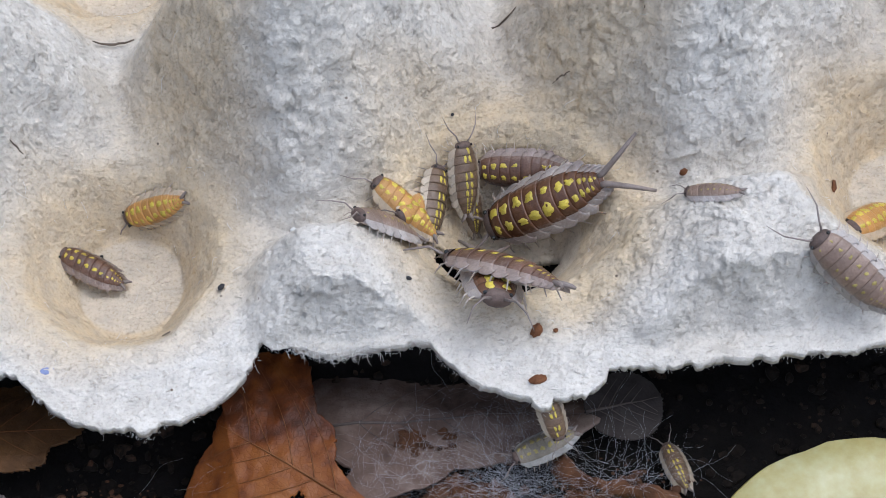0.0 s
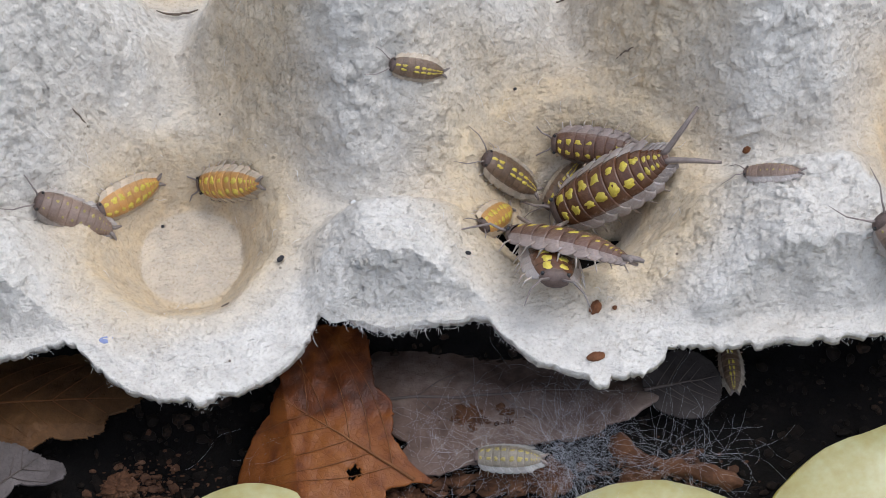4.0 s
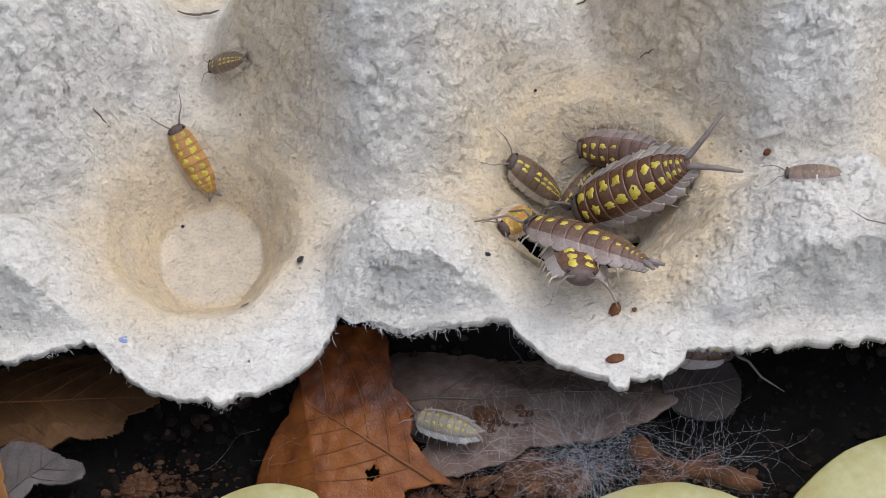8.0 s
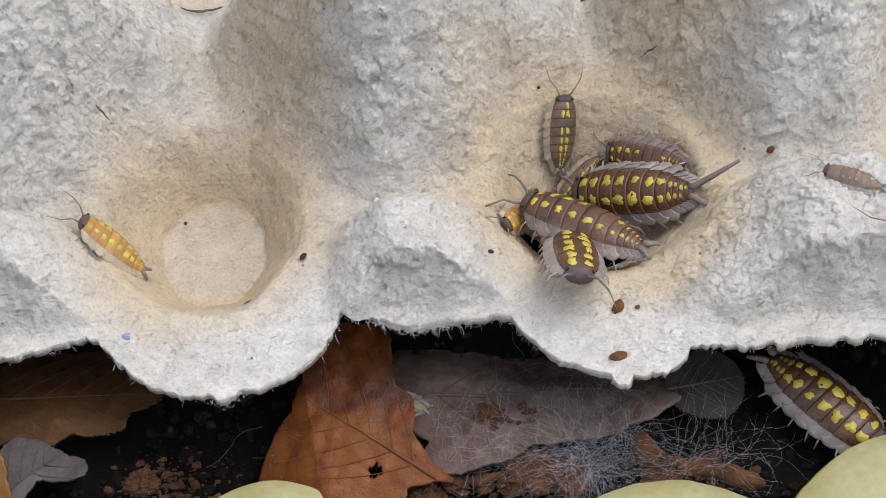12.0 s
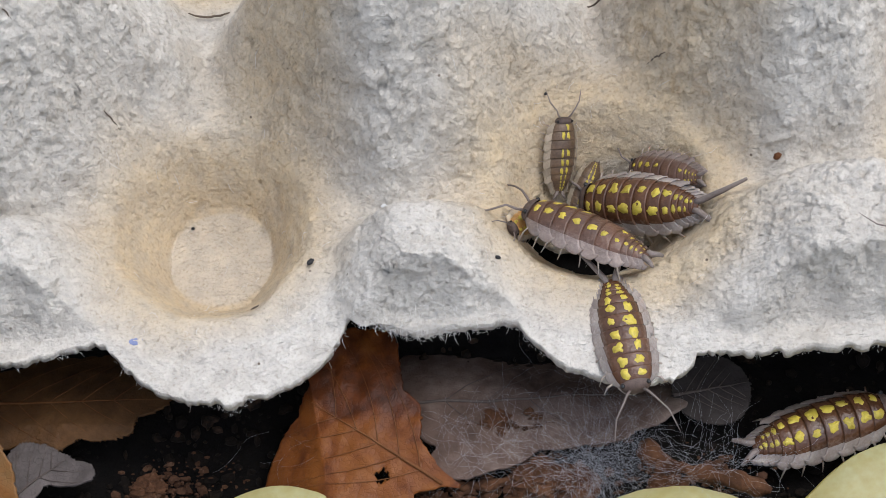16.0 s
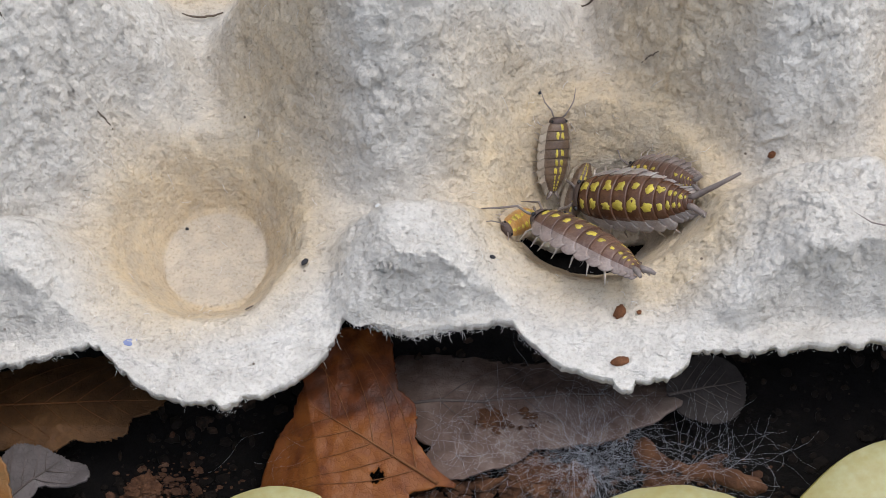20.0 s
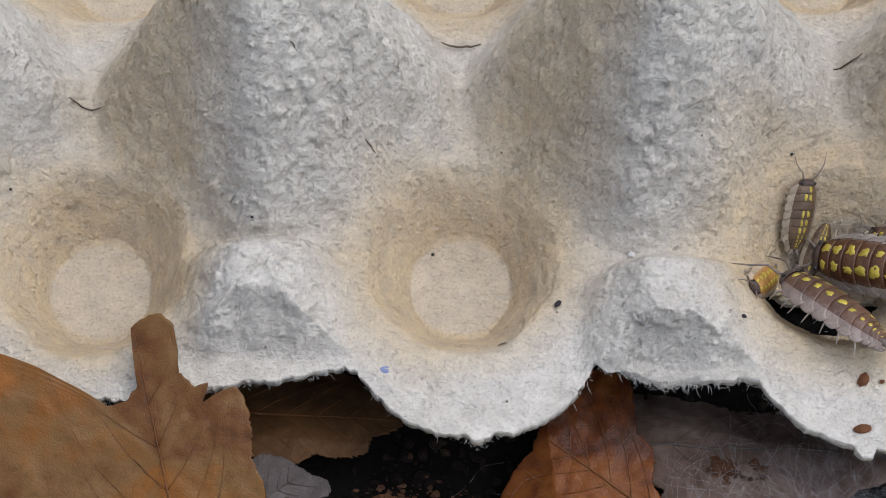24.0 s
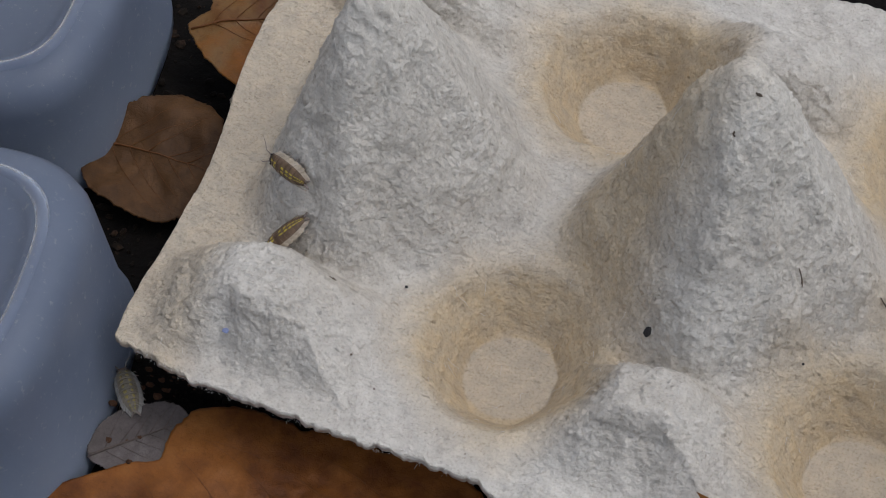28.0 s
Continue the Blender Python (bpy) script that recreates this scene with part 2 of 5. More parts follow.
def flakes(p, seed):
    """Overlapping scales: each cell is a small plane with a height and a tilt of its own."""
    i = np.floor(p).astype(np.int64)
    best = np.full(len(p), 9.0)
    out = np.zeros(len(p))
    for a in (-1, 0, 1):
        for b in (-1, 0, 1):
            for c in (-1, 0, 1):
                jx, jy, jz = i[:, 0] + a, i[:, 1] + b, i[:, 2] + c
                q = np.stack([p[:, 0] - jx - lattice(jx, jy, jz, seed), p[:, 1] - jy - lattice(jx, jy, jz, seed + 1), p[:, 2] - jz - lattice(jx, jy, jz, seed + 2)], -1)
                d = (q * q).sum(-1)
                near = d < best
                h = (lattice(jx, jy, jz, seed + 3) - 0.5 + 1.3 * (lattice(jx, jy, jz, seed + 4) - 0.5) * q[:, 0] + 1.3 * (lattice(jx, jy, jz, seed + 5) - 0.2) * q[:, 1])
                out = np.where(near, h, out)
                best = np.where(near, d, best)
    return out


def carton():
    NX, NY = 1180, 420
    u, v = np.meshgrid(np.concatenate([np.linspace(-14.45, 9.6, NX - 40), np.linspace(9.7, 16.9, 40)]), np.concatenate([np.linspace(0, 0.8, NY - 60), np.linspace(0.803, 1, 60)]))
    x0 = u
    edge_p = np.stack([x0[0] * 6, x0[0] * 0 + 3.1, x0[0] * 0], -1)
    jag = 0.035 * smooth_noise(edge_p, 1) + 0.022 * smooth_noise(edge_p * (3.1, 1, 1), 2) + 0.006 * smooth_noise(edge_p * (5, 1, 1), 3)
    yf, yb = front_edge(x0[0]) + jag, back_edge(x0[0]) + jag
    y = yf + (yb - yf) * v
    x = x0 + (0.10 * np.sin(y * 1.3) - 0.05 * y) * np.clip((16.9 - x0) / 31.35, 0, 1) ** 6
    z = carton_height(x, y)
    co = np.stack([x, y, z], -1).reshape(-1, 3)
    p = co * (1, 1, 0.8)
    q = p + 0.10 * np.stack([smooth_noise(p * 5, 11), smooth_noise(p * 5, 12), smooth_noise(p * 5, 13)], -1) + 0.05 * np.stack([smooth_noise(p * 13, 14), smooth_noise(p * 13, 15), smooth_noise(p * 13, 16)], -1)
    coarse = smooth_noise(p * 1.6, 20)
    patch = np.clip(0.75 + 0.5 * smooth_noise(p * 2.3, 21), 0.25, 1.25)
    broad = 0.05 * coarse + 0.02 * smooth_noise(p * 3.4, 22)
    nz = patch * (0.03 * flakes(q * (2.6, 3.8, 3.8), 30) + 0.03 * flakes(q * (6, 9, 9), 40)) + 0.012 * smooth_noise(q * 16, 50) + 0.010 * smooth_noise(q * 29, 51)
    zz = z.reshape(-1)
    flat = np.clip((zz + 0.2) / 0.5, 0.12, 1) * np.interp(zz, [0.3, 0.75, 1.3], [0.6, 0.6, 1.25])
    flat *= np.interp(co[:, 0], [-10, -3], [0.8, 1.0])
    flat *= np.clip(0.25 + (y - yf).reshape(-1) / 0.35, 0, 1)          # smoother along the cut edge
    # relief pushed along the surface's normal
    e = 0.04
    gx = (carton_height(x + e, y) - carton_height(x - e, y)) / (2 * e)
    gy = (carton_height(x, y + e) - carton_height(x, y - e)) / (2 * e)
    nn = np.stack([-gx, -gy, np.ones_like(gx)], -1).reshape(-1, 3)
    nn /= np.linalg.norm(nn, axis=1)[:, None]
    co = co + nn * (nz * flat + broad * np.clip((zz + 0.2) / 0.8, 0, 1))[:, None]
    idx = np.arange(NX * NY).reshape(NY, NX)
    quads = np.stack([idx[:-1, :-1], idx[:-1, 1:], idx[1:, 1:], idx[1:, :-1]], -1).reshape(-1, 4)
    ctr = co[quads].mean(1)
    hole = (ctr[:, 1] > -0.86 + 0.75 * np.abs(ctr[:, 0] - 4.3) ** 1.3 + 0.03 * np.sin(ctr[:, 0] * 19)) & (ctr[:, 1] < -0.12) & (np.abs(ctr[:, 0] - 4.4) < 0.75)          # eaten through
    quads = quads[~hole]
    me = bpy.data.meshes.new("egg_carton")
    me.vertices.add(len(co))
    me.vertices.foreach_set("co", (co * CM).astype(np.float32).ravel())
    me.loops.add(len(quads) * 4)
    me.loops.foreach_set("vertex_index", quads.astype(np.int32).ravel())
    me.polygons.add(len(quads))
    me.polygons.foreach_set("loop_start", np.arange(0, len(quads) * 4, 4, dtype=np.int32))
    me.polygons.foreach_set("loop_total", np.full(len(quads), 4, dtype=np.int32))
    me.polygons.foreach_set("use_smooth", np.ones(len(quads), dtype=bool))
    me.update(calc_edges=True)
    # browner pulp in the cups, less so on their floors
    at = me.attributes.new("stain_and_shade", "FLOAT", "POINT")
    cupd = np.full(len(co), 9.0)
    for i in range(-2, 4):
        for j in range(2):
            k = 1.15 if (i, j) == (1, 0) else 1.0
            cupd = np.minimum(cupd, np.hypot(co[:, 0] - i * A - CUP_SHIFT.get(i, 0.0), (co[:, 1] - j * A - 0.04)) / k)
    # tan behind each cup, up the posts' left faces: painted shade with some stain
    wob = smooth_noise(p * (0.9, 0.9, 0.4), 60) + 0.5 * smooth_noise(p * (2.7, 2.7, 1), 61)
    shade_stain = np.zeros(len(co))
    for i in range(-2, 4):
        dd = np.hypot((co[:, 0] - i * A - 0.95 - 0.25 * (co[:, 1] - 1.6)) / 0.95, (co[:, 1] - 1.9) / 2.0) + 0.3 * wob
        shade_stain = np.maximum(shade_stain, np.clip(1.55 - dd, 0, 1))
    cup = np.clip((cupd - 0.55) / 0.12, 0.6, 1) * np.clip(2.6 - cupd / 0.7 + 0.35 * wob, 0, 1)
    at.data.foreach_set("value", np.maximum.reduce([cup, 0.85 * shade_stain, 0.6 * np.clip((-13.1 - co[:, 0]) / 0.5, 0, 1)]).astype(np.float32))
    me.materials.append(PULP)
    me.update()
    ob = new("egg_carton", me)
    sol = ob.modifiers.new("thickness", "SOLIDIFY")
    sol.thickness, sol.offset = 0.0013, -1
    tagged(ob, "pale grey moulded paper-pulp egg carton with stained cups", "egg carton")
    return ob


def soil_height(x, y):
    """Height in cm of the soil: heaped under the carton, lower in front of it."""
    t = min(max((-0.2 - y) / 1.4, 0), 1)
    t = max(t, min(max((-13.2 - x) / 1.2, 0), 1))
    t = t * t * (3 - 2 * t)
    return (-0.74 - 0.38 * t + 0.10 * noise.noise((x * 0.8, y * 0.8, 1)) * t + (0.09 * noise.noise((x * 2.6, y * 2.6, 4))
            + 0.05 * abs(noise.noise((x * 7, y * 7, 9)))) * (0.3 + 0.7 * t))


def ground():
    n = 330
    s = np.linspace(-1, 1, n)
    s = np.sign(s) * (0.35 * np.abs(s) + 0.65 * np.abs(s) ** 9)      # fine near the middle, out to a few metres
    xs, ys = 1.0 + s * 60, -0.5 + s * 60
    vs = [(X * CM, Y * CM, soil_height(X, Y) * CM) for Y in ys for X in xs]
    fs = [(j * n + i, j * n + i + 1, (j + 1) * n + i + 1, (j + 1) * n + i) for j in range(n - 1) for i in range(n - 1)]
    me = bpy.data.meshes.new("ground")
    me.from_pydata(vs, [], fs)
    me.polygons.foreach_set("use_smooth", [True] * len(fs))
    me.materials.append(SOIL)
    return tagged(new("ground", me), "dark crumbly moist soil under the egg carton", "soil", kind="structure")


def light_walls():
    """Added plain walls, never in view: they block low light and bounce warm light."""
    tan = simple("brown_bounce_wall", [(0.3, (0.56, 0.48, 0.38)), (0.7, (0.64, 0.55, 0.44))], 20, 0.7)
    for name, x0, x1, y0, y1, h in (("light_wall_south", -26, 32, -22, -21.5, 8), ("light_wall_north", -26, 32, 26, 26.5, 8), ("light_wall_west", -26.5, -26, -22, 26.5, 13),
                                    ("light_wall_east", 32, 32.5, -22, 26.5, 7)):
        bm = bmesh.new()
        bmesh.ops.create_cube(bm, size=1, matrix=Matrix.Translation(((x0 + x1) / 2 * CM, (y0 + y1) / 2 * CM, (h / 2 - 1.5) * CM)) @ Matrix.Diagonal(((x1 - x0) * CM, (y1 - y0) * CM, h * CM, 1)))
        bmesh.ops.bevel(bm, geom=bm.edges[:], offset=0.001, segments=1)
        me = bpy.data.meshes.new(name)
        bm.to_mesh(me)
        bm.free()
        me.materials.append(tan)
        tagged(new(name, me), "added unseen light brown wall that blocks and warms the light", "wall", kind="structure")


carton_ob = carton()
ground()
light_walls()


def part(name, bm, mat, parent, label=""):
    me = bpy.data.meshes.new(name)
    bm.to_mesh(me)
    bm.free()
    me.materials.append(mat)
    ob = new(name, me)
    ob.parent = parent
    if label:
        ob["label"] = label
    return ob


def mesh_part(name, me, parent, label=""):
    ob = new(name, me)
    ob.parent = parent
    if label:
        ob["label"] = label
    return ob


def tube(bm, pts, radii, seg=6):
    """A tapering tube along points."""
    pts = [Vector(p) for p in pts]
    rings = []
    for i, p in enumerate(pts):
        d = (pts[min(i + 1, len(pts) - 1)] - pts[max(i - 1, 0)]).normalized()
        a = d.orthogonal().normalized()
        b = d.cross(a)
        rings.append([bm.verts.new(p + (a * math.cos(k * math.tau / seg) + b * math.sin(k * math.tau / seg)) * float(radii[i])) for k in range(seg)])
    for r, q in zip(rings, rings[1:]):
        for k in range(seg):
            bm.faces.new((r[k], r[(k + 1) % seg], q[(k + 1) % seg], q[k])).smooth = True
    bm.faces.new(rings[0][::-1])
    bm.faces.new(rings[-1])


# ---- woodlice ----
def shell_material(name, stops, rough, scale, trans=0.0, side=None):
    """Shell colours, mottled; side: the paler colour towards the flanks."""
    m, n, l, b = material(name)
    co = n.new("ShaderNodeTexCoord").outputs["Object"]
    rnd = n.new("ShaderNodeObjectInfo").outputs["Random"]
    big, fine = noise_node(n, l, scale, 4, co), noise_node(n, l, scale * 6, 4, co)
    f = mix(n, l, 0.4, big.outputs[0], fine.outputs[0])
    c = ramp(n, l, f, stops)
    if side:
        xyz = n.new("ShaderNodeSeparateXYZ")
        l.new(co, xyz.inputs[0])
        ab = n.new("ShaderNodeMath")
        ab.operation = "ABSOLUTE"
        l.new(xyz.outputs["Y"], ab.inputs[0])
        jit = n.new("ShaderNodeMath")
        jit.operation = "MULTIPLY_ADD"
        jit.inputs[1].default_value = 0.09
        l.new(fine.outputs[0], jit.inputs[0])
        l.new(ab.outputs[0], jit.inputs[2])
        c = mix(n, l, ramp(n, l, jit.outputs[0], [(0.19, (0, 0, 0)), (0.265, (1, 1, 1))]), c, side)
    hs = n.new("ShaderNodeHueSaturation")
    mr = n.new("ShaderNodeMapRange")
    mr.inputs["To Min"].default_value, mr.inputs["To Max"].default_value = 0.82, 1.15
    l.new(rnd, mr.inputs["Value"])
    l.new(mr.outputs[0], hs.inputs["Value"])
    l.new(c, hs.inputs["Color"])
    l.new(hs.outputs[0], b.inputs["Base Color"])
    b.inputs["Roughness"].default_value = rough
    b.inputs["Subsurface Weight"].default_value = trans
    b.inputs["Subsurface Radius"].default_value = (0.0012, 0.0008, 0.0005)
    bump(n, l, fine.outputs[0], 0.35, 0.0003, b)
    return m


SPOT = shell_material("yellow_spot", [(0.3, (0.40, 0.29, 0.04)), (0.65, (0.62, 0.50, 0.06))], 0.3, 30)
DULL_SPOT = shell_material("dull_yellow_spot", [(0.3, (0.24, 0.18, 0.05)), (0.65, (0.36, 0.29, 0.08))], 0.4, 30)
EYE = shell_material("eye", [(0.3, (0.01, 0.01, 0.01)), (0.7, (0.02, 0.02, 0.02))], 0.2, 30)
LIMB = shell_material("pale_limb", [(0.3, (0.34, 0.27, 0.21)), (0.7, (0.50, 0.42, 0.35))], 0.5, 20, 0.2)
HORN = shell_material("antenna_grey", [(0.3, (0.15, 0.115, 0.095)), (0.7, (0.26, 0.21, 0.18))], 0.45, 20)
HEAD = shell_material("head_shell", [(0.3, (0.05, 0.03, 0.022)), (0.7, (0.13, 0.085, 0.065))], 0.6, 20)
# kind: shell, skirt, spot size, number of spot rows, words
KINDS = {
    "adult": (shell_material("brown_shell", [(0.25, (0.045, 0.017, 0.007)), (0.5, (0.095, 0.04, 0.018)), (0.75, (0.15, 0.075, 0.04))], 0.26, 7, 0.0, (0.27, 0.215, 0.18)),
              shell_material("grey_skirt", [(0.3, (0.22, 0.17, 0.145)), (0.7, (0.44, 0.385, 0.34))], 0.4, 9, 0.25), 1.12, 2,
              "brown woodlouse with large yellow spots and pale grey skirts"),
    "brown": (shell_material("purple_brown_shell", [(0.25, (0.06, 0.027, 0.016)), (0.5, (0.12, 0.06, 0.036)), (0.75, (0.20, 0.12, 0.08))], 0.3, 7, 0.0, (0.25, 0.185, 0.15)),
              shell_material("buff_skirt", [(0.3, (0.16, 0.115, 0.092)), (0.7, (0.32, 0.25, 0.21))], 0.35, 9, 0.2), 0.85, 2,
              "purplish brown woodlouse with small yellow spots"),
    "amber": (shell_material("amber_shell", [(0.25, (0.34, 0.15, 0.035)), (0.7, (0.52, 0.28, 0.08))], 0.35, 9, 0.15, (0.52, 0.34, 0.16)),
              shell_material("amber_skirt", [(0.3, (0.42, 0.32, 0.21)), (0.7, (0.56, 0.46, 0.34))], 0.5, 9, 0.2), 1.1, 2,
              "young amber woodlouse with rows of yellow spots"),
    "grey": (shell_material("grey_shell", [(0.25, (0.12, 0.07, 0.045)), (0.7, (0.27, 0.185, 0.135))], 0.35, 8, 0.0, (0.36, 0.30, 0.255)),
             shell_material("ashen_skirt", [(0.3, (0.28, 0.235, 0.205)), (0.7, (0.45, 0.40, 0.355))], 0.5, 9, 0.15), 0.5, 2,
             "greyish brown woodlouse with faint yellow spots"),
    "striped": (shell_material("dark_shell", [(0.25, (0.07, 0.04, 0.022)), (0.7, (0.19, 0.12, 0.07))], 0.32, 8, 0.0, (0.27, 0.21, 0.155)),
                shell_material("tan_skirt", [(0.3, (0.34, 0.27, 0.19)), (0.7, (0.50, 0.42, 0.32))], 0.5, 9, 0.1), 1.25, 2,
                "small dark woodlouse with a line of yellow marks"),
    "pale": (shell_material("pale_shell", [(0.25, (0.12, 0.095, 0.065)), (0.7, (0.26, 0.22, 0.165))], 0.42, 8, 0.1),
             shell_material("white_skirt", [(0.3, (0.24, 0.225, 0.20)), (0.7, (0.40, 0.375, 0.34))], 0.5, 9, 0.2), 0.9, 2,
             "pale grey woodlouse with yellow marks along its back"),
}
# body outline: station along the body, half width, height
STATIONS = [(0.46, 0.105, 0.085), (0.40, 0.145, 0.12), (0.29, 0.172, 0.140), (0.17, 0.182, 0.150), (0.05, 0.185, 0.152),
            (-0.07, 0.180, 0.148), (-0.18, 0.168, 0.138), (-0.28, 0.148, 0.120), (-0.34, 0.118, 0.100), (-0.385, 0.10, 0.088),
            (-0.425, 0.082, 0.074), (-0.46, 0.062, 0.058), (-0.49, 0.035, 0.04)]
made_meshes = {}


def cached(key, build, mat):
    if key not in made_meshes:
        bm = bmesh.new()
        build(bm)
        me = bpy.data.meshes.new(key[-1] if isinstance(key, tuple) else key)
        bm.to_mesh(me)
        bm.free()
        me.materials.append(mat)
        made_meshes[key] = me
    return made_meshes[key]


def half_at(x):
    xs = [s[0] for s in STATIONS][::-1]
    return float(np.interp(x, xs, [s[1] for s in STATIONS][::-1])), float(np.interp(x, xs, [s[2] for s in STATIONS][::-1]))


BASE = 0.055


def arch(x, th, grow=1.0, sink=0.0):
    w, h = half_at(x)
    return Vector((x, w * grow * math.sin(th), BASE + (h * grow) * math.cos(th) ** 0.9 - sink))


def swell(t):
    """How far a plate stands out, from its front (0) to its raised rear margin (1)."""
    return 0.955 + 0.085 * t ** 0.8


LIM = math.radians(70)


def plate(x0, x1):
    """One overlapping back plate, its rear margin raised and rounded over."""
    def build(bm):
        n = 14
        rows = []
        for t, drop in ((-0.12, 0.012), (0.0, 0.0), (0.25, 0.0), (0.5, 0.0), (0.75, 0.0), (0.92, 0.0), (1.0, 0.003), (0.99, 0.02)):
            g = swell(min(max(t, 0), 1))
            rows.append([])
            for k in range(n + 1):
                th = -LIM + 2 * LIM * k / n
                sweep = 0.02 * (abs(th) / LIM) ** 2 * max(t, 0)
                p = arch(x0 + t * (x1 - x0), th, g, drop)
                p.x -= sweep
                rows[-1].append(bm.verts.new(p))
        for a, b in zip(rows, rows[1:]):
            for k in range(n):
                bm.faces.new((a[k], a[k + 1], b[k + 1], b[k])).smooth = True
    return build


def skirt(x0, x1, side, reach):
    """The broad, thin side lobe of a plate, flaring out and swept backwards with a rounded end."""
    def build(bm):
        n, m = 8, 5
        top, bot = [], []
        w, h = half_at((x0 + x1) / 2)
        for k in range(n + 1):
            t = k / n
            for r in range(m):
                f = r / (m - 1)
                round_off = 1 - (0.32 if t < 0.5 else 0.55) * (abs(2 * t - 1) ** 3.2) * f ** 1.5
                g = swell(t)
                tt = 0.5 + (t - 0.5) * (1 + 0.04 * f)
                start = arch(x0 + tt * (x1 - x0), side * LIM * 0.97, g)
                x = start.x - 0.02 * t - (0.05 * f ** 1.3) + (0.5 - t) * 0.012 * f
                y = start.y + side * reach * f * round_off
                z = start.z - (start.z - BASE * 0.55) * f ** 0.9 * 0.9 * round_off
                top.append(bm.verts.new((x, y, z + 0.004)))
                bot.append(bm.verts.new((x, y, z - 0.004)))
        for k in range(n):
            for r in range(m - 1):
                a, b, c, d = k * m + r, k * m + r + 1, (k + 1) * m + r + 1, (k + 1) * m + r
                bm.faces.new((top[a], top[b], top[c], top[d])).smooth = True
                bm.faces.new((bot[d], bot[c], bot[b], bot[a])).smooth = True
            a, b = k * m + m - 1, (k + 1) * m + m - 1
            bm.faces.new((top[a], bot[a], bot[b], top[b])).smooth = True
        for k in (0, n):
            bm.faces.new([top[k * m + r] for r in range(m)] + [bot[k * m + r] for r in range(m - 1, -1, -1)])
        bmesh.ops.recalc_face_normals(bm, faces=bm.faces)
    return build


def blotches(x0, x1, size, k, kind):
    """Uneven yellow blotches laid on one plate."""
    def build(bm):
        rr = random.Random(hash_of(kind) + k)
        ln = abs(x1 - x0)
        for side in (-1, 1):
            if rr.random() < 0.06:
                continue
            c_x = (x0 + x1) / 2 + rr.uniform(-0.1, 0.1) * ln
            th0 = side * (0.42 + rr.uniform(-0.06, 0.06)) if kind != "striped" else side * 0.2
            a, b = 0.29 * ln * size * rr.uniform(0.7, 1.15), (0.20 if kind != "striped" else 0.1) * size * rr.uniform(0.55, 1.15)
            a = min(a, 0.48 * ln)
            ring = []
            for q in range(16):
                an = q * math.tau / 16
                r = 1.12 + 0.75 * noise.noise((k * 3.1 + side * 7.3, 1.4 * math.cos(an), 1.4 * math.sin(an))) + rr.uniform(-0.1, 0.1)
                sq = 1 / max(abs(math.cos(an)), abs(math.sin(an))) ** 0.15
                ring.append((c_x + a * r * sq * math.cos(an), th0 + b * r * sq * math.sin(an)))

            def on_plate(x, th, up):
                t = min(max((x - x0) / (x1 - x0), 0.02), 0.97)
                return arch(x0 + t * (x1 - x0), th, swell(t) + up)
            ctr = bm.verts.new(on_plate(c_x, th0, 0.012))
            inner = [bm.verts.new(on_plate(x, th, 0.010)) for x, th in ring]
            outer = [bm.verts.new(on_plate(c_x + (x - c_x) * 1.04, th0 + (th - th0) * 1.04, -0.01)) for x, th in ring]
            for q in range(16):
                p = (q + 1) % 16
                bm.faces.new((ctr, inner[q], inner[p])).smooth = True
                bm.faces.new((inner[q], outer[q], outer[p], inner[p])).smooth = True
    return build


def hash_of(word):
    return sum(ord(c) * (i + 3) for i, c in enumerate(word))


def head_mesh(bm):
    n, m = 12, 8
    rows = []
    for j in range(m + 1):
        t = j / m
        x = 0.43 + 0.075 * t
        s = math.sqrt(max(1 - t ** 2.6, 0.0)) + 0.02
        rows.append([bm.verts.new((x, 0.118 * s * math.sin(a), BASE + 0.035 + 0.075 * s * math.cos(a))) for a in
                     (math.tau * k / n for k in range(n))])
    for a, b in zip(rows, rows[1:]):
        for k in range(n):
            bm.faces.new((a[k], a[(k + 1) % n], b[(k + 1) % n], b[k])).smooth = True
    bm.faces.new(rows[-1])


def eye_mesh(side):
    def build(bm):
        bmesh.ops.create_icosphere(bm, subdivisions=1, radius=0.02, matrix=pose(0.455, side * 0.098, BASE + 0.075))
    return build


def leg_mesh(k, side):
    def build(bm):
        x = 0.36 - k * 0.105
        w, _ = half_at(x)
        rr = random.Random(k * 7 + side)
        sw = (0.06 - 0.022 * k) + rr.uniform(-0.03, 0.03)
        pts = [(x, side * w * 0.5, BASE + 0.02), (x + sw * 0.4, side * (w - 0.01), BASE + 0.012), (x + sw * 0.9, side * (w + 0.055), BASE - 0.02),
               (x + sw * 1.4, side * (w + 0.085), -0.035)]
        tube(bm, pts, [0.012, 0.010, 0.008, 0.003], 6)
    return build


def antenna_mesh(side):
    def build(bm):
        pts = [(0.49, side * 0.05, BASE + 0.05), (0.53, side * 0.085, BASE + 0.06), (0.60, side * 0.12, BASE + 0.085), (0.70, side * 0.20, BASE + 0.04),
               (0.80, side * 0.23, BASE + 0.0), (0.87, side * 0.25, BASE - 0.03)]
        tube(bm, pts, [0.012, 0.011, 0.009, 0.008, 0.005, 0.002], 6)
    return build


def tail_mesh(side, ln):
    def build(bm):
        pts = [(-0.47, side * 0.03, BASE + 0.03), (-0.51, side * 0.04, BASE + 0.03), (-0.51 - ln * 0.5, side * (0.05 + ln * 0.22), BASE + 0.03),
               (-0.51 - ln, side * (0.05 + ln * 0.5), BASE + 0.02)]
        tube(bm, pts, [0.024, 0.025, 0.020, 0.012], 7)
    return build


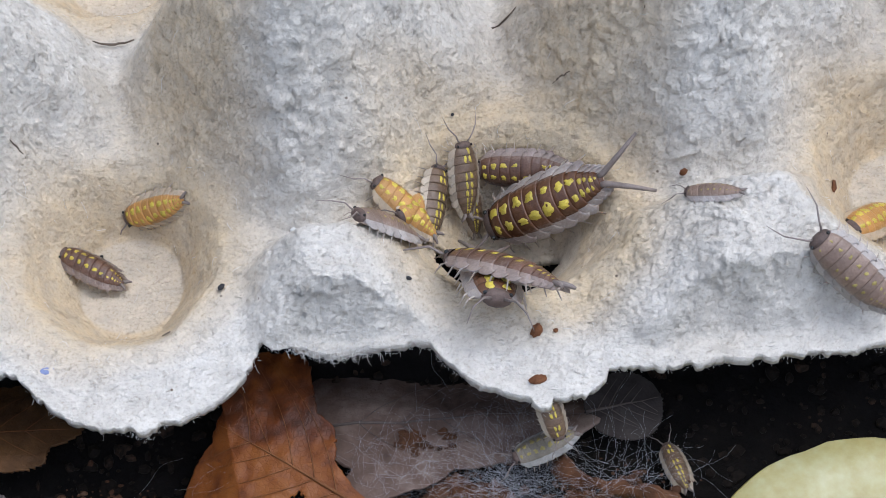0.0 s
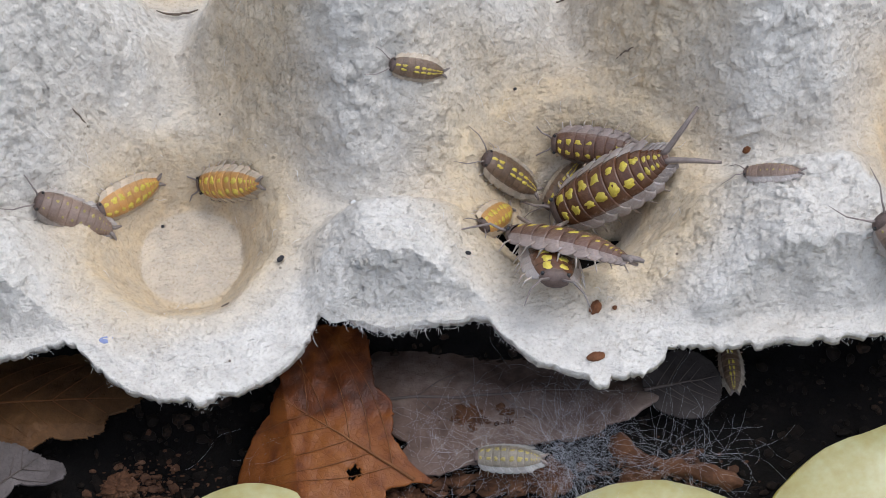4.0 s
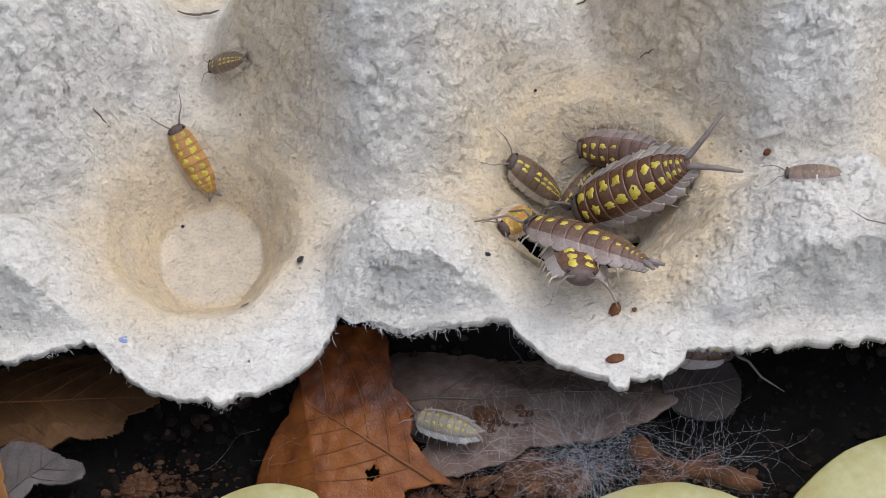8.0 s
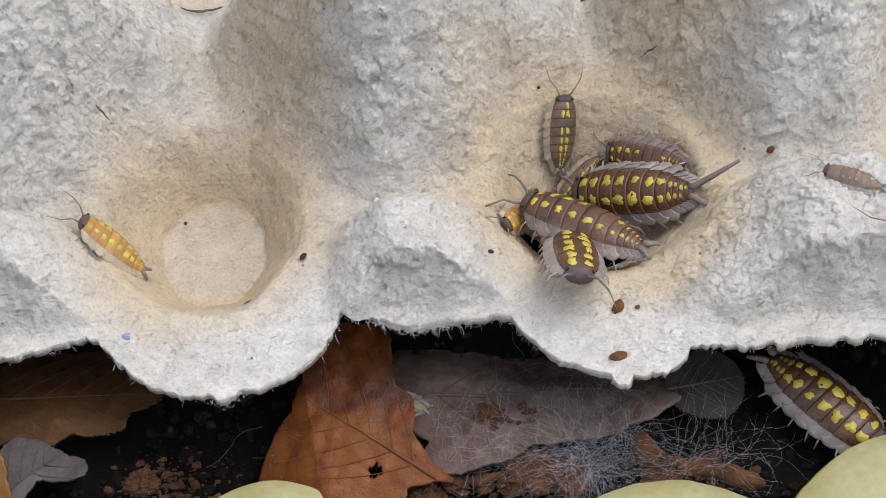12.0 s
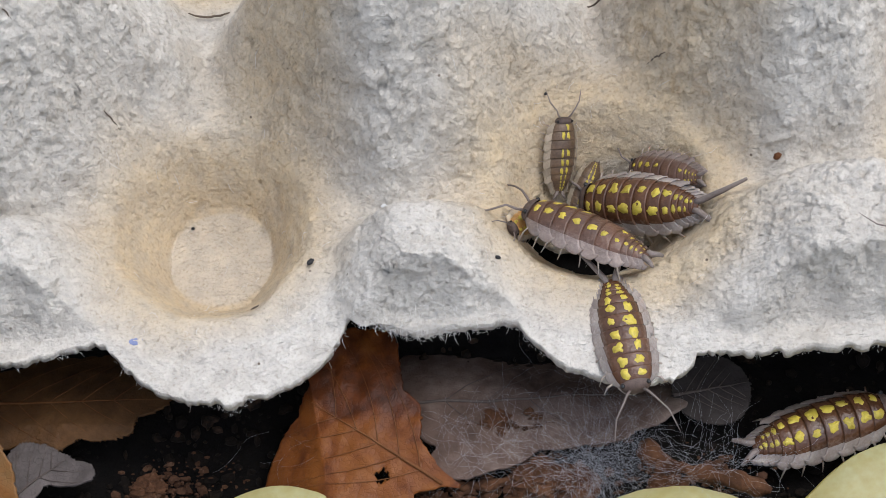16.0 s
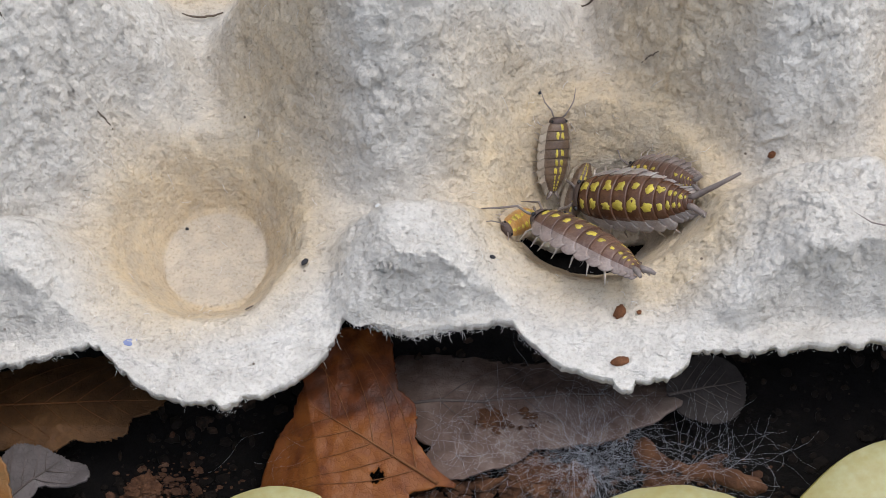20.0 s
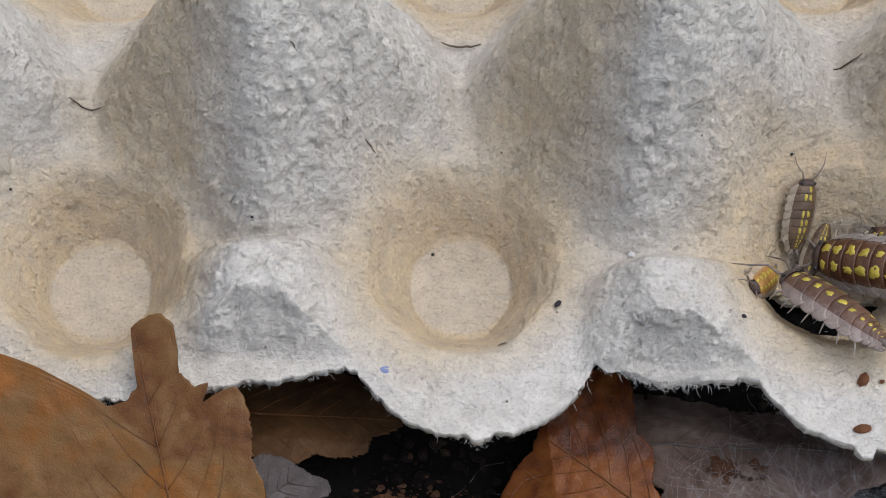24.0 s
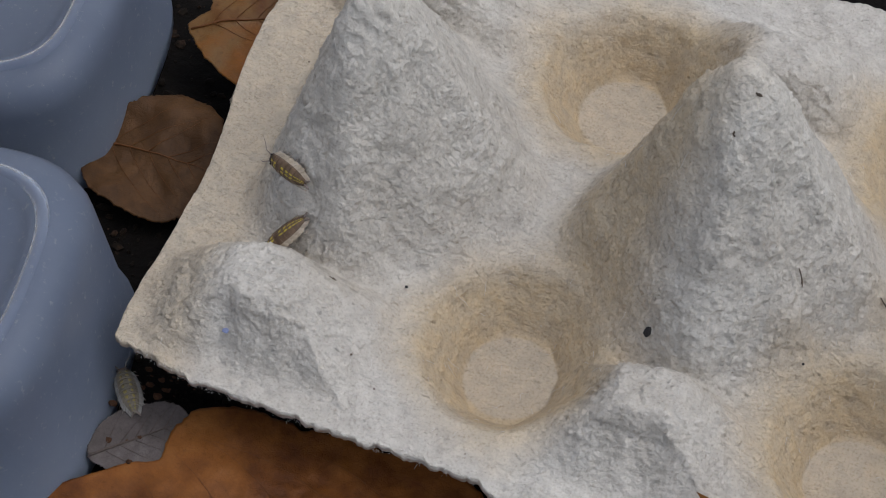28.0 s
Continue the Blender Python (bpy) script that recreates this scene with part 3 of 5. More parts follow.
def belly_mesh(bm):
    """The pale underside that closes the body."""
    rows = []
    for x, w, h in STATIONS:
        rows.append([bm.verts.new((x, w * 0.86 * math.cos(a), BASE + h * 0.3 * math.sin(a))) for a in (math.tau * k / 10 for k in range(10))])
    for a, b in zip(rows, rows[1:]):
        for k in range(10):
            bm.faces.new((a[k], b[k], b[(k + 1) % 10], a[(k + 1) % 10])).smooth = True
    bm.faces.new(rows[0])
    bm.faces.new(rows[-1][::-1])


def woodlouse(kind, length, tail=0.10):
    shell, skirts, spot, _, words = KINDS[kind]
    root = new("woodlouse")
    root.scale = (length, length, length)
    tagged(root, words, "woodlouse", "woodlice on the egg carton")
    mesh_part("underside", cached(("underside",), belly_mesh, LIMB), root)
    hd = mesh_part("head", cached(("head",), head_mesh, HEAD), root, "dark rounded head")
    for s in (-1, 1):
        mesh_part("eye", cached((s, "eye"), eye_mesh(s), EYE), hd)
        mesh_part("antenna", cached((s, "antenna"), antenna_mesh(s), HORN), root)
        mesh_part("uropod", cached((s, tail, "uropod"), tail_mesh(s, tail), HORN), root)
    edges = [0.44, 0.335, 0.225, 0.11, -0.01, -0.125, -0.23, -0.315, -0.36, -0.40, -0.435, -0.465, -0.495]
    for k, (a, b) in enumerate(zip(edges, edges[1:])):
        big = k < 7
        pl = mesh_part("back_plate" if big else "tail_plate", cached((kind, k, "back_plate"), plate(a, b), shell), root)
        if k < 11:
            mesh_part("spot", cached((kind, k, "spot"), blotches(a, b, spot, k, kind), DULL_SPOT if kind in ("pale", "grey") else SPOT), pl, "yellow spots")
        if k < 11:
            for s in (-1, 1):
                mesh_part("skirt", cached((kind, k, s, "skirt"), skirt(a, b, s, (0.066 if big else 0.042)), skirts), pl)
    for k in range(7):
        for s in (-1, 1):
            mesh_part("leg", cached((k, s, "leg"), leg_mesh(k, s), LIMB), root)
    return root


# ---- leaves ----
def leaf_material(name, stops, vein, rough=0.55, scale=90):
    # where the mesh says so ("rot"), the blade has decayed to near black
    m, n, l, b = material(name)
    co = n.new("ShaderNodeTexCoord").outputs["Object"]
    big, mid, fine = noise_node(n, l, scale, 5, co), noise_node(n, l, scale * 6, 5, co), noise_node(n, l, scale * 25, 3, co)
    f = mix(n, l, 0.35, big.outputs[0], mid.outputs[0])
    c = ramp(n, l, f, stops)
    vo = n.new("ShaderNodeTexVoronoi")
    vo.feature = "DISTANCE_TO_EDGE"
    vo.inputs["Scale"].default_value = 1700
    l.new(co, vo.inputs["Vector"])
    net = ramp(n, l, vo.outputs["Distance"], [(0.02, (0.75, 0.75, 0.75)), (0.12, (1, 1, 1))])
    c = mix(n, l, 0.35, c, net, "MULTIPLY")
    sp = ramp(n, l, fine.outputs[0], [(0.3, (0.35, 0.3, 0.28)), (0.4, (1, 1, 1))])
    c = mix(n, l, 0.3, c, sp, "MULTIPLY")
    rot = n.new("ShaderNodeAttribute")
    rot.attribute_name = "rot"
    c = mix(n, l, rot.outputs["Fac"], c, (0.011, 0.007, 0.005))
    l.new(c, b.inputs["Base Color"])
    b.inputs["Roughness"].default_value = rough
    b.inputs["Specular IOR Level"].default_value = 0.2
    k = bump(n, l, mid.outputs[0], 0.5, 0.0006, None)
    bump(n, l, net, 0.4, 0.0002, b, k)
    return m


VEIN = simple("leaf_vein", [(0.3, (0.09, 0.032, 0.011)), (0.7, (0.19, 0.08, 0.028))], 300, 0.6)


def leaf(label, mat, place, turn, controls, tilt=0.0, stalk=180, curl=0.12, seed=1, serrate=0.0, vein_mat=None, name="leaf", rot=None, sag=None, hole=None):
    """A dry leaf: outline as reach by angle (cm), slightly buckled; veins and stalk run from the stalk's angle."""
    root = new(name)
    root.matrix_world = pose(place[0] * CM, place[1] * CM, place[2] * CM, tilt, 0, turn)
    tagged(root, label, "leaf")
    ang = [c[0] for c in controls]
    rad = [c[1] for c in controls]
    n, m = 220, 40

    def reach(a):
        r = float(np.interp(a % 360, [ang[-1] - 360] + ang + [ang[0] + 360], [rad[-1]] + rad + [rad[0]]))
        return r * (1 + 0.03 * noise.noise((a * 0.12, seed, 0))) + 0.035 * noise.noise((a * 0.5, seed, 3)) + serrate * (abs((a / 3.1) % 1 - 0.5))

    def lift(x, y):
        d = math.hypot(x, y)
        low = sag[3] * max(0.0, x * sag[0] + y * sag[1] - sag[2]) if sag else 0.0        # one side hangs lower
        return (-low + curl * (0.5 * noise.noise((x * 0.7 + seed, y * 0.7, 1)) + 0.25 * noise.noise((x * 2 + seed, y * 2, 2)))
                + 0.02 * noise.noise((x * 6, y * 6, seed)))
    bm = bmesh.new()
    c0 = bm.verts.new((0, 0, lift(0, 0) * CM))
    prev = None
    for j in range(1, m + 1):
        ring = []
        for k in range(n):
            a = k * 360 / n
            r = reach(a) * j / m
            x, y = r * math.cos(radians(a)), r * math.sin(radians(a))
            ring.append(bm.verts.new((x * CM, y * CM, lift(x, y) * CM)))
        for k in range(n):
            p = (k + 1) % n
            f = bm.faces.new((c0, ring[k], ring[p]) if prev is None else (prev[k], ring[k], ring[p], prev[p]))
            f.smooth = True
        prev = ring
    if hole:
        eaten = [f for f in bm.faces if math.hypot((f.calc_center_median().x / CM - hole[0]) * 0.8, f.calc_center_median().y / CM - hole[1]) < hole[2] * (1 + 0.5 * noise.noise(f.calc_center_median() * 2500))]
        bmesh.ops.delete(bm, geom=eaten, context="FACES")
    blade = part("blade", bm, mat, root)
    if rot:
        rx, ry, span, most = rot                 # decay spreads in this direction, past this distance (cm)
        at = blade.data.attributes.new("rot", "FLOAT", "POINT")
        for v, d in zip(blade.data.vertices, at.data):
            x, y = v.co.x / CM, v.co.y / CM
            w = x * rx + y * ry - span + 0.3 * noise.noise((x * 1.6, y * 1.6, seed)) + 0.12 * noise.noise((x * 7, y * 7, seed))
            d.value = most * min(max(0.5 + w * 2.2, 0), 1)
    blade.modifiers.new("thickness", "SOLIDIFY").thickness = 0.0003
    # midrib and side veins
    bm = bmesh.new()
    rr = random.Random(seed)
    base = [(reach(stalk) * t * math.cos(radians(stalk)), reach(stalk) * t * math.sin(radians(stalk))) for t in (0.97,)][0]
    opp = stalk + 180
    tip = (reach(opp) * 0.93 * math.cos(radians(opp)), reach(opp) * 0.93 * math.sin(radians(opp)))
    line = [(base[0] + (tip[0] - base[0]) * t, base[1] + (tip[1] - base[1]) * t) for t in np.linspace(0, 1, 14)]
    tube(bm, [(x * CM, y * CM, (lift(x, y) + 0.012) * CM) for x, y in line], [0.0002 * (1.1 - t) for t in np.linspace(0, 1, 14)], 6)
    for q in range(2, 12, 2):
        for s in (-1, 1):
            x0, y0 = line[q]
            dirn = math.atan2(tip[1] - base[1], tip[0] - base[0]) + s * radians(48 + rr.uniform(-8, 8))
            pts, t = [], 0.0
            while t < 3:
                x, y = x0 + t * math.cos(dirn), y0 + t * math.sin(dirn)
                if math.hypot(x, y) > reach(math.degrees(math.atan2(y, x))) * 0.94:
                    break
                pts.append((x * CM, y * CM, (lift(x, y) + 0.012) * CM))
                t += 0.12
                dirn -= s * 0.02
            if len(pts) > 2:
                tube(bm, pts, [0.00006 * (1.1 - i / len(pts)) for i in range(len(pts))], 5)
    part("vein", bm, vein_mat or VEIN, root, "raised veins")
    return root


def build_leaves():
    dim = simple("dim_vein", [(0.3, (0.07, 0.055, 0.045)), (0.7, (0.14, 0.11, 0.095))], 300, 0.8)
    tan = leaf_material("tan_leaf", [(0.34, (0.05, 0.018, 0.006)), (0.43, (0.12, 0.047, 0.012)), (0.5, (0.165, 0.085, 0.027)), (0.57, (0.185, 0.072, 0.014)), (0.66, (0.26, 0.09, 0.013))], VEIN, 0.36, 38)
    red = leaf_material("red_brown_leaf", [(0.36, (0.018, 0.006, 0.003)), (0.46, (0.08, 0.021, 0.005)), (0.54, (0.155, 0.046, 0.008)), (0.68, (0.215, 0.075, 0.014))], VEIN, 0.4, 60)
    dull = leaf_material("dull_brown_leaf", [(0.3, (0.035, 0.016, 0.007)), (0.55, (0.095, 0.045, 0.016)), (0.75, (0.17, 0.085, 0.034))], VEIN, 0.6)
    grey = leaf_material("grey_leaf", [(0.3, (0.06, 0.05, 0.045)), (0.55, (0.12, 0.10, 0.092)), (0.75, (0.20, 0.175, 0.16))], VEIN, 0.75)
    # grey leaf colours darkened, so the carton's shade is in the colour
    dark = leaf_material("shaded_grey_leaf", [(0.3, (0.02, 0.016, 0.013)), (0.55, (0.05, 0.04, 0.034)), (0.75, (0.09, 0.075, 0.065))], VEIN, 0.75)
    old = leaf_material("old_leaf", [(0.33, (0.05, 0.016, 0.005)), (0.45, (0.13, 0.043, 0.010)), (0.55, (0.22, 0.078, 0.016)), (0.7, (0.29, 0.12, 0.03))], VEIN, 0.45, 45)
    pink = leaf_material("faded_leaf", [(0.3, (0.04, 0.023, 0.016)), (0.5, (0.12, 0.08, 0.062)), (0.72, (0.25, 0.19, 0.155))], VEIN, 0.8)
    leaf("tan lobed oak leaf leaning over the carton's rim", tan, (-3.59, -2.61, 0.72), 0,
         [(2, 1.05), (25, 1.15), (45, 1.25), (52, 0.95), (55, 0.8), (58, 1.08), (66, 0.95), (79, 1.05), (85, 1.62), (90, 1.74), (97, 1.72), (103, 1.6), (105, 1.3), (108, 0.92), (120, 0.82),
          (134, 0.9), (139, 1.3), (143, 1.9), (147, 2.45), (151, 2.62), (154, 2.72), (155, 3.05), (157, 2.7), (163, 2.8), (170, 2.85), (174, 2.95), (176, 3.22), (178, 2.95), (184, 2.8),
          (196, 2.6), (210, 2.6), (230, 2.3), (250, 2.1), (280, 2.0), (313, 1.7), (340, 1.3)], tilt=21.8, stalk=282, curl=0.14, seed=3, name="oak_leaf", rot=(-0.8, -0.5, 1.9, 0.4))
    leaf("red-brown dry leaf with a small hole, lying under the rim", red, (1.27, -2.26, -0.19), 0,
         [(6, 0.96), (20, 0.84), (38, 0.95), (55, 1.25), (82, 1.15), (104, 1.1), (125, 0.55), (166, 0.5), (194, 0.8), (218, 1.25), (272, 1.4), (296, 1.45), (312, 1.3),
          (322, 1.55), (325, 1.75), (328, 1.3), (340, 1.0)], tilt=4, stalk=322, curl=0.14, seed=5, sag=(-0.95, -0.1, 0.25, 0.75), hole=(0.48, -0.75, 0.075))
    leaf("brown serrated leaf edge in shade under the carton", dull, (-2.13, -1.48, -0.55), 0,
         [(26, 0.94), (80, 0.75), (133, 0.8), (171, 1.35), (202, 1.27), (228, 0.78), (294, 0.58), (328, 1.0), (342, 0.98), (354, 1.34)], stalk=176, curl=0.08, seed=7, serrate=0.09, sag=(0.1, 1.0, -0.35, 0.3))
    leaf("grey curled dead leaf on the soil", grey, (-2.3, -2.5, -0.50), 0,
         [(0, 0.62), (12, 0.58), (30, 0.42), (60, 0.36), (95, 0.42), (130, 0.5), (160, 0.5), (190, 0.55), (215, 0.72), (232, 0.85), (244, 0.8), (252, 0.3), (275, 0.13), (310, 0.13), (335, 0.3), (350, 0.58)], stalk=220, curl=0.35, seed=9, vein_mat=dim)
    leaf("greyish faded leaf with mould, half under the carton", pink, (3.68, -2.02, -0.62), 0,
         [(3, 1.69), (30, 1.2), (53, 0.95), (109, 1.16), (149, 1.96), (187, 1.64), (205, 1.45), (216, 1.84), (235, 1.25), (262, 0.75), (298, 0.84), (332, 1.29), (351, 1.71)],
         tilt=-16, stalk=176, curl=0.16, seed=11, vein_mat=dim, sag=(0.3, 0.95, 0.1, 0.3))
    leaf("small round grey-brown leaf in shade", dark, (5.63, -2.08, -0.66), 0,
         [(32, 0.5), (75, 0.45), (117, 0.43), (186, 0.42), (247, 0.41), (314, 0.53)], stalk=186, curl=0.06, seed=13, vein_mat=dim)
    leaf("large orange-brown leaf lying flat on the soil", old, (-11.6, -3.1, -0.55), 0,
         [(19, 3.2), (28, 3.0), (60, 1.9), (100, 1.6), (144, 2.3), (166, 2.0), (188, 3.2), (203, 3.1), (240, 2.0), (277, 1.6), (320, 2.2), (359, 3.2)], stalk=8, curl=0.14, seed=15)
    spotty = leaf("glossy red-brown leaf with a pale lichen patch", red, (-7.68, -3.15, -0.6), 0,
         [(38, 1.38), (69, 1.1), (100, 1.0), (131, 1.1), (156, 1.2), (186, 1.46), (231, 1.4), (280, 1.3), (333, 1.5), (357, 1.46)], stalk=190, curl=0.08, seed=17)
    bm = bmesh.new()
    c0 = bm.verts.new((0.0018, 0.001, 0.0011))
    ring = []
    for k in range(48):
        a = k * math.tau / 48
        r = 0.0052 * (1 + 0.35 * noise.noise((math.cos(a) * 1.5, math.sin(a) * 1.5, 3)) + 0.15 * noise.noise((math.cos(a) * 6, math.sin(a) * 6, 3)))
        ring.append(bm.verts.new((0.0018 + r * 0.75 * math.cos(a), 0.001 + r * 1.3 * math.sin(a), 0.0005)))
    for k in range(48):
        bm.faces.new((c0, ring[k], ring[(k + 1) % 48])).smooth = True
    part("lichen", bm, simple("olive_lichen", [(0.3, (0.035, 0.022, 0.010)), (0.55, (0.085, 0.062, 0.028)), (0.75, (0.15, 0.12, 0.065))], 400, 0.9, 1500, 0.0005), spotty, "olive lichen patch")
    leaf("wrinkled brown leaf with a small dark hole", dull, (-15.9, 2.1, -0.6), 0,
         [(3, 1.15), (65, 1.15), (130, 0.86), (171, 1.04), (232, 1.08), (260, 1.02), (301, 1.16)], stalk=180, curl=0.5, seed=19)
    leaf("bright orange-brown leaf beside the plastic tub", tan, (-15.2, 4.6, -0.1), 0,
         [(19, 1.2), (65, 1.5), (120, 0.9), (189, 0.75), (204, 1.07), (227, 1.02), (260, 1.1), (281, 1.29), (300, 0.8)], stalk=210, curl=0.25, seed=21)
    leaf("pale grey-brown leaf by the carton's corner", grey, (-13.9, -2.3, -0.6), 0,
         [(10, 0.65), (61, 0.66), (110, 0.5), (162, 0.58), (222, 0.83), (270, 0.55), (312, 0.46)], stalk=222, curl=0.06, seed=23, vein_mat=dim)


def flesh_material():
    m, n, l, b = material("pale_flesh")
    co = n.new("ShaderNodeTexCoord").outputs["Object"]
    big, fine = noise_node(n, l, 130, 5, co), noise_node(n, l, 900, 3, co)
    f = mix(n, l, 0.3, big.outputs[0], fine.outputs[0])
    l.new(ramp(n, l, f, [(0.3, (0.29, 0.23, 0.07)), (0.5, (0.36, 0.315, 0.13)), (0.72, (0.43, 0.41, 0.23))]), b.inputs["Base Color"])
    b.inputs["Roughness"].default_value = 0.42
    b.inputs["Subsurface Weight"].default_value = 0.25
    b.inputs["Subsurface Radius"].default_value = (0.003, 0.002, 0.001)
    bump(n, l, big.outputs[0], 0.5, 0.0006, b)
    return m


def build_slices():
    flesh = flesh_material()
    rind = simple("yellow_rind", [(0.3, (0.42, 0.36, 0.06)), (0.7, (0.60, 0.50, 0.12))], 200, 0.45)
    for seed, (x, y, z, rx, ry, tilt, turn) in enumerate(((0.46, -4.03, -0.42, 1.15, 1.0, 8, 5), (5.1, -4.2, -0.5, 1.3, 0.8, 6, -8), (7.75, -4.28, -0.42, 1.75, 1.15, 6, 22))):
        root = new("vegetable_slice")
        root.matrix_world = pose(x * CM, y * CM, z * CM, tilt, 0, turn)
        tagged(root, "pale yellow-green slice of vegetable lying on the soil", "vegetable slice", "vegetable slices in front of the carton")
        n, m = 72, 8
        rim_in = []
        bm = bmesh.new()
        c0 = bm.verts.new((0, 0, 0.0018))
        prev = None
        for j in range(1, m + 1):
            ring = []
            for k in range(n):
                a = k * math.tau / n
                w = 1 + 0.05 * noise.noise((math.cos(a) * 1.5 + seed * 4, math.sin(a) * 1.5, 0)) + 0.015 * noise.noise((math.cos(a) * 7, math.sin(a) * 7, seed))
                t = j / m
                X, Y = rx * w * t * math.cos(a) * CM, ry * w * t * math.sin(a) * CM
                ring.append(bm.verts.new((X, Y, 0.0018 - 0.0014 * t ** 6 + 0.0004 * noise.noise((X * 300, Y * 300, seed)))))
            for k in range(n):
                p = (k + 1) % n
                bm.faces.new((c0, ring[k], ring[p]) if prev is None else (prev[k], ring[k], ring[p], prev[p])).smooth = True
            prev = ring
        edge = [v.co.copy() for v in prev]
        part("flesh", bm, flesh, root)
        bm = bmesh.new()
        prof = ((1.0, 0.0), (1.018, -0.0008), (1.015, -0.0028), (0.97, -0.0036), (0.5, -0.0037))
        rings = [[bm.verts.new((e.x * s, e.y * s, e.z + h)) for e in edge] for s, h in prof]
        for a, b in zip(rings, rings[1:]):
            for k in range(n):
                p = (k + 1) % n
                bm.faces.new((a[k], b[k], b[p], a[p])).smooth = True
        part("rind", bm, rind, root, "thin yellow rind")


# ---- plastic tubs ----
def plastic_material():
    m, n, l, b = material("milky_plastic")
    co = n.new("ShaderNodeTexCoord").outputs["Object"]
    f = noise_node(n, l, 60, 4, co)
    c = ramp(n, l, f.outputs[0], [(0.3, (0.30, 0.35, 0.46)), (0.7, (0.40, 0.45, 0.55))])
    d = noise_node(n, l, 900, 4, co, 0.7)
    dust = ramp(n, l, d.outputs[0], [(0.6, (0, 0, 0)), (0.72, (1, 1, 1))])
    c = mix(n, l, dust, c, (0.62, 0.64, 0.66))
    l.new(c, b.inputs["Base Color"])
    b.inputs["Roughness"].default_value = 0.4
    b.inputs["Transmission Weight"].default_value = 0.72
    b.inputs["IOR"].default_value = 1.3
    g = noise_node(n, l, 800, 3, co)
    bump(n, l, g.outputs[0], 0.2, 0.0002, b)
    return m


def build_tubs():
    mat = plastic_material()
    for label, (x, y, z), r0, h in (("milky blue plastic tub turned upside down beside the carton", (-17.0, -2.2, -1.0), 2.35, 3.1),
                                    ("milky plastic tub turned upside down, with an oval base", (-18.95, 3.1, -1.0), 2.35, 2.3)):
        root = new("plastic_tub")
        root.matrix_world = pose(x * CM, y * CM, z * CM, 0, 0, 8)
        tagged(root, label, "tub", "plastic tubs beside the carton")
        n = 72

        def lathe(prof, name, label="", power=3.4):
            bm = bmesh.new()
            rings = []
            for r, zz in prof:
                out = []
                for k in range(n):
                    a = k * math.tau / n
                    q = 1 / (abs(math.cos(a)) ** power + abs(math.sin(a)) ** power) ** (1 / power)      # rounded square
                    out.append(bm.verts.new((r * q * math.cos(a) * CM, r * q * math.sin(a) * CM, zz * CM)))
                rings.append(out)
            for a, b in zip(rings, rings[1:]):
                for k in range(n):
                    p = (k + 1) % n
                    bm.faces.new((a[k], a[p], b[p], b[k])).smooth = True
            if prof[-1][0] < 1.0:
                bm.faces.new(rings[-1])
            return part(name, bm, mat, root, label)
        r1 = r0 - 0.12 * h / 4
        ob = lathe([(r0 + 0.06, 0), (r0 + 0.07, 0.25), (r0, 0.3), (r1, h - 0.55), (r1 - 0.06, h - 0.3), (r1 - 0.2, h - 0.12), (r1 - 0.45, h - 0.02), (r1 - 0.7, h),
                    (r1 - 0.78, h - 0.1), (r1 - 0.9, h - 0.16), (0.8, h - 0.2), (0.3, h - 0.2)], "wall")
        ob.modifiers.new("thickness", "SOLIDIFY").thickness = 0.0009
        lathe([(r1 - 0.66, h - 0.005), (r1 - 0.62, h + 0.05), (r1 - 0.52, h + 0.05), (r1 - 0.48, h - 0.02)], "foot_ring", "raised ring on the tub's base")


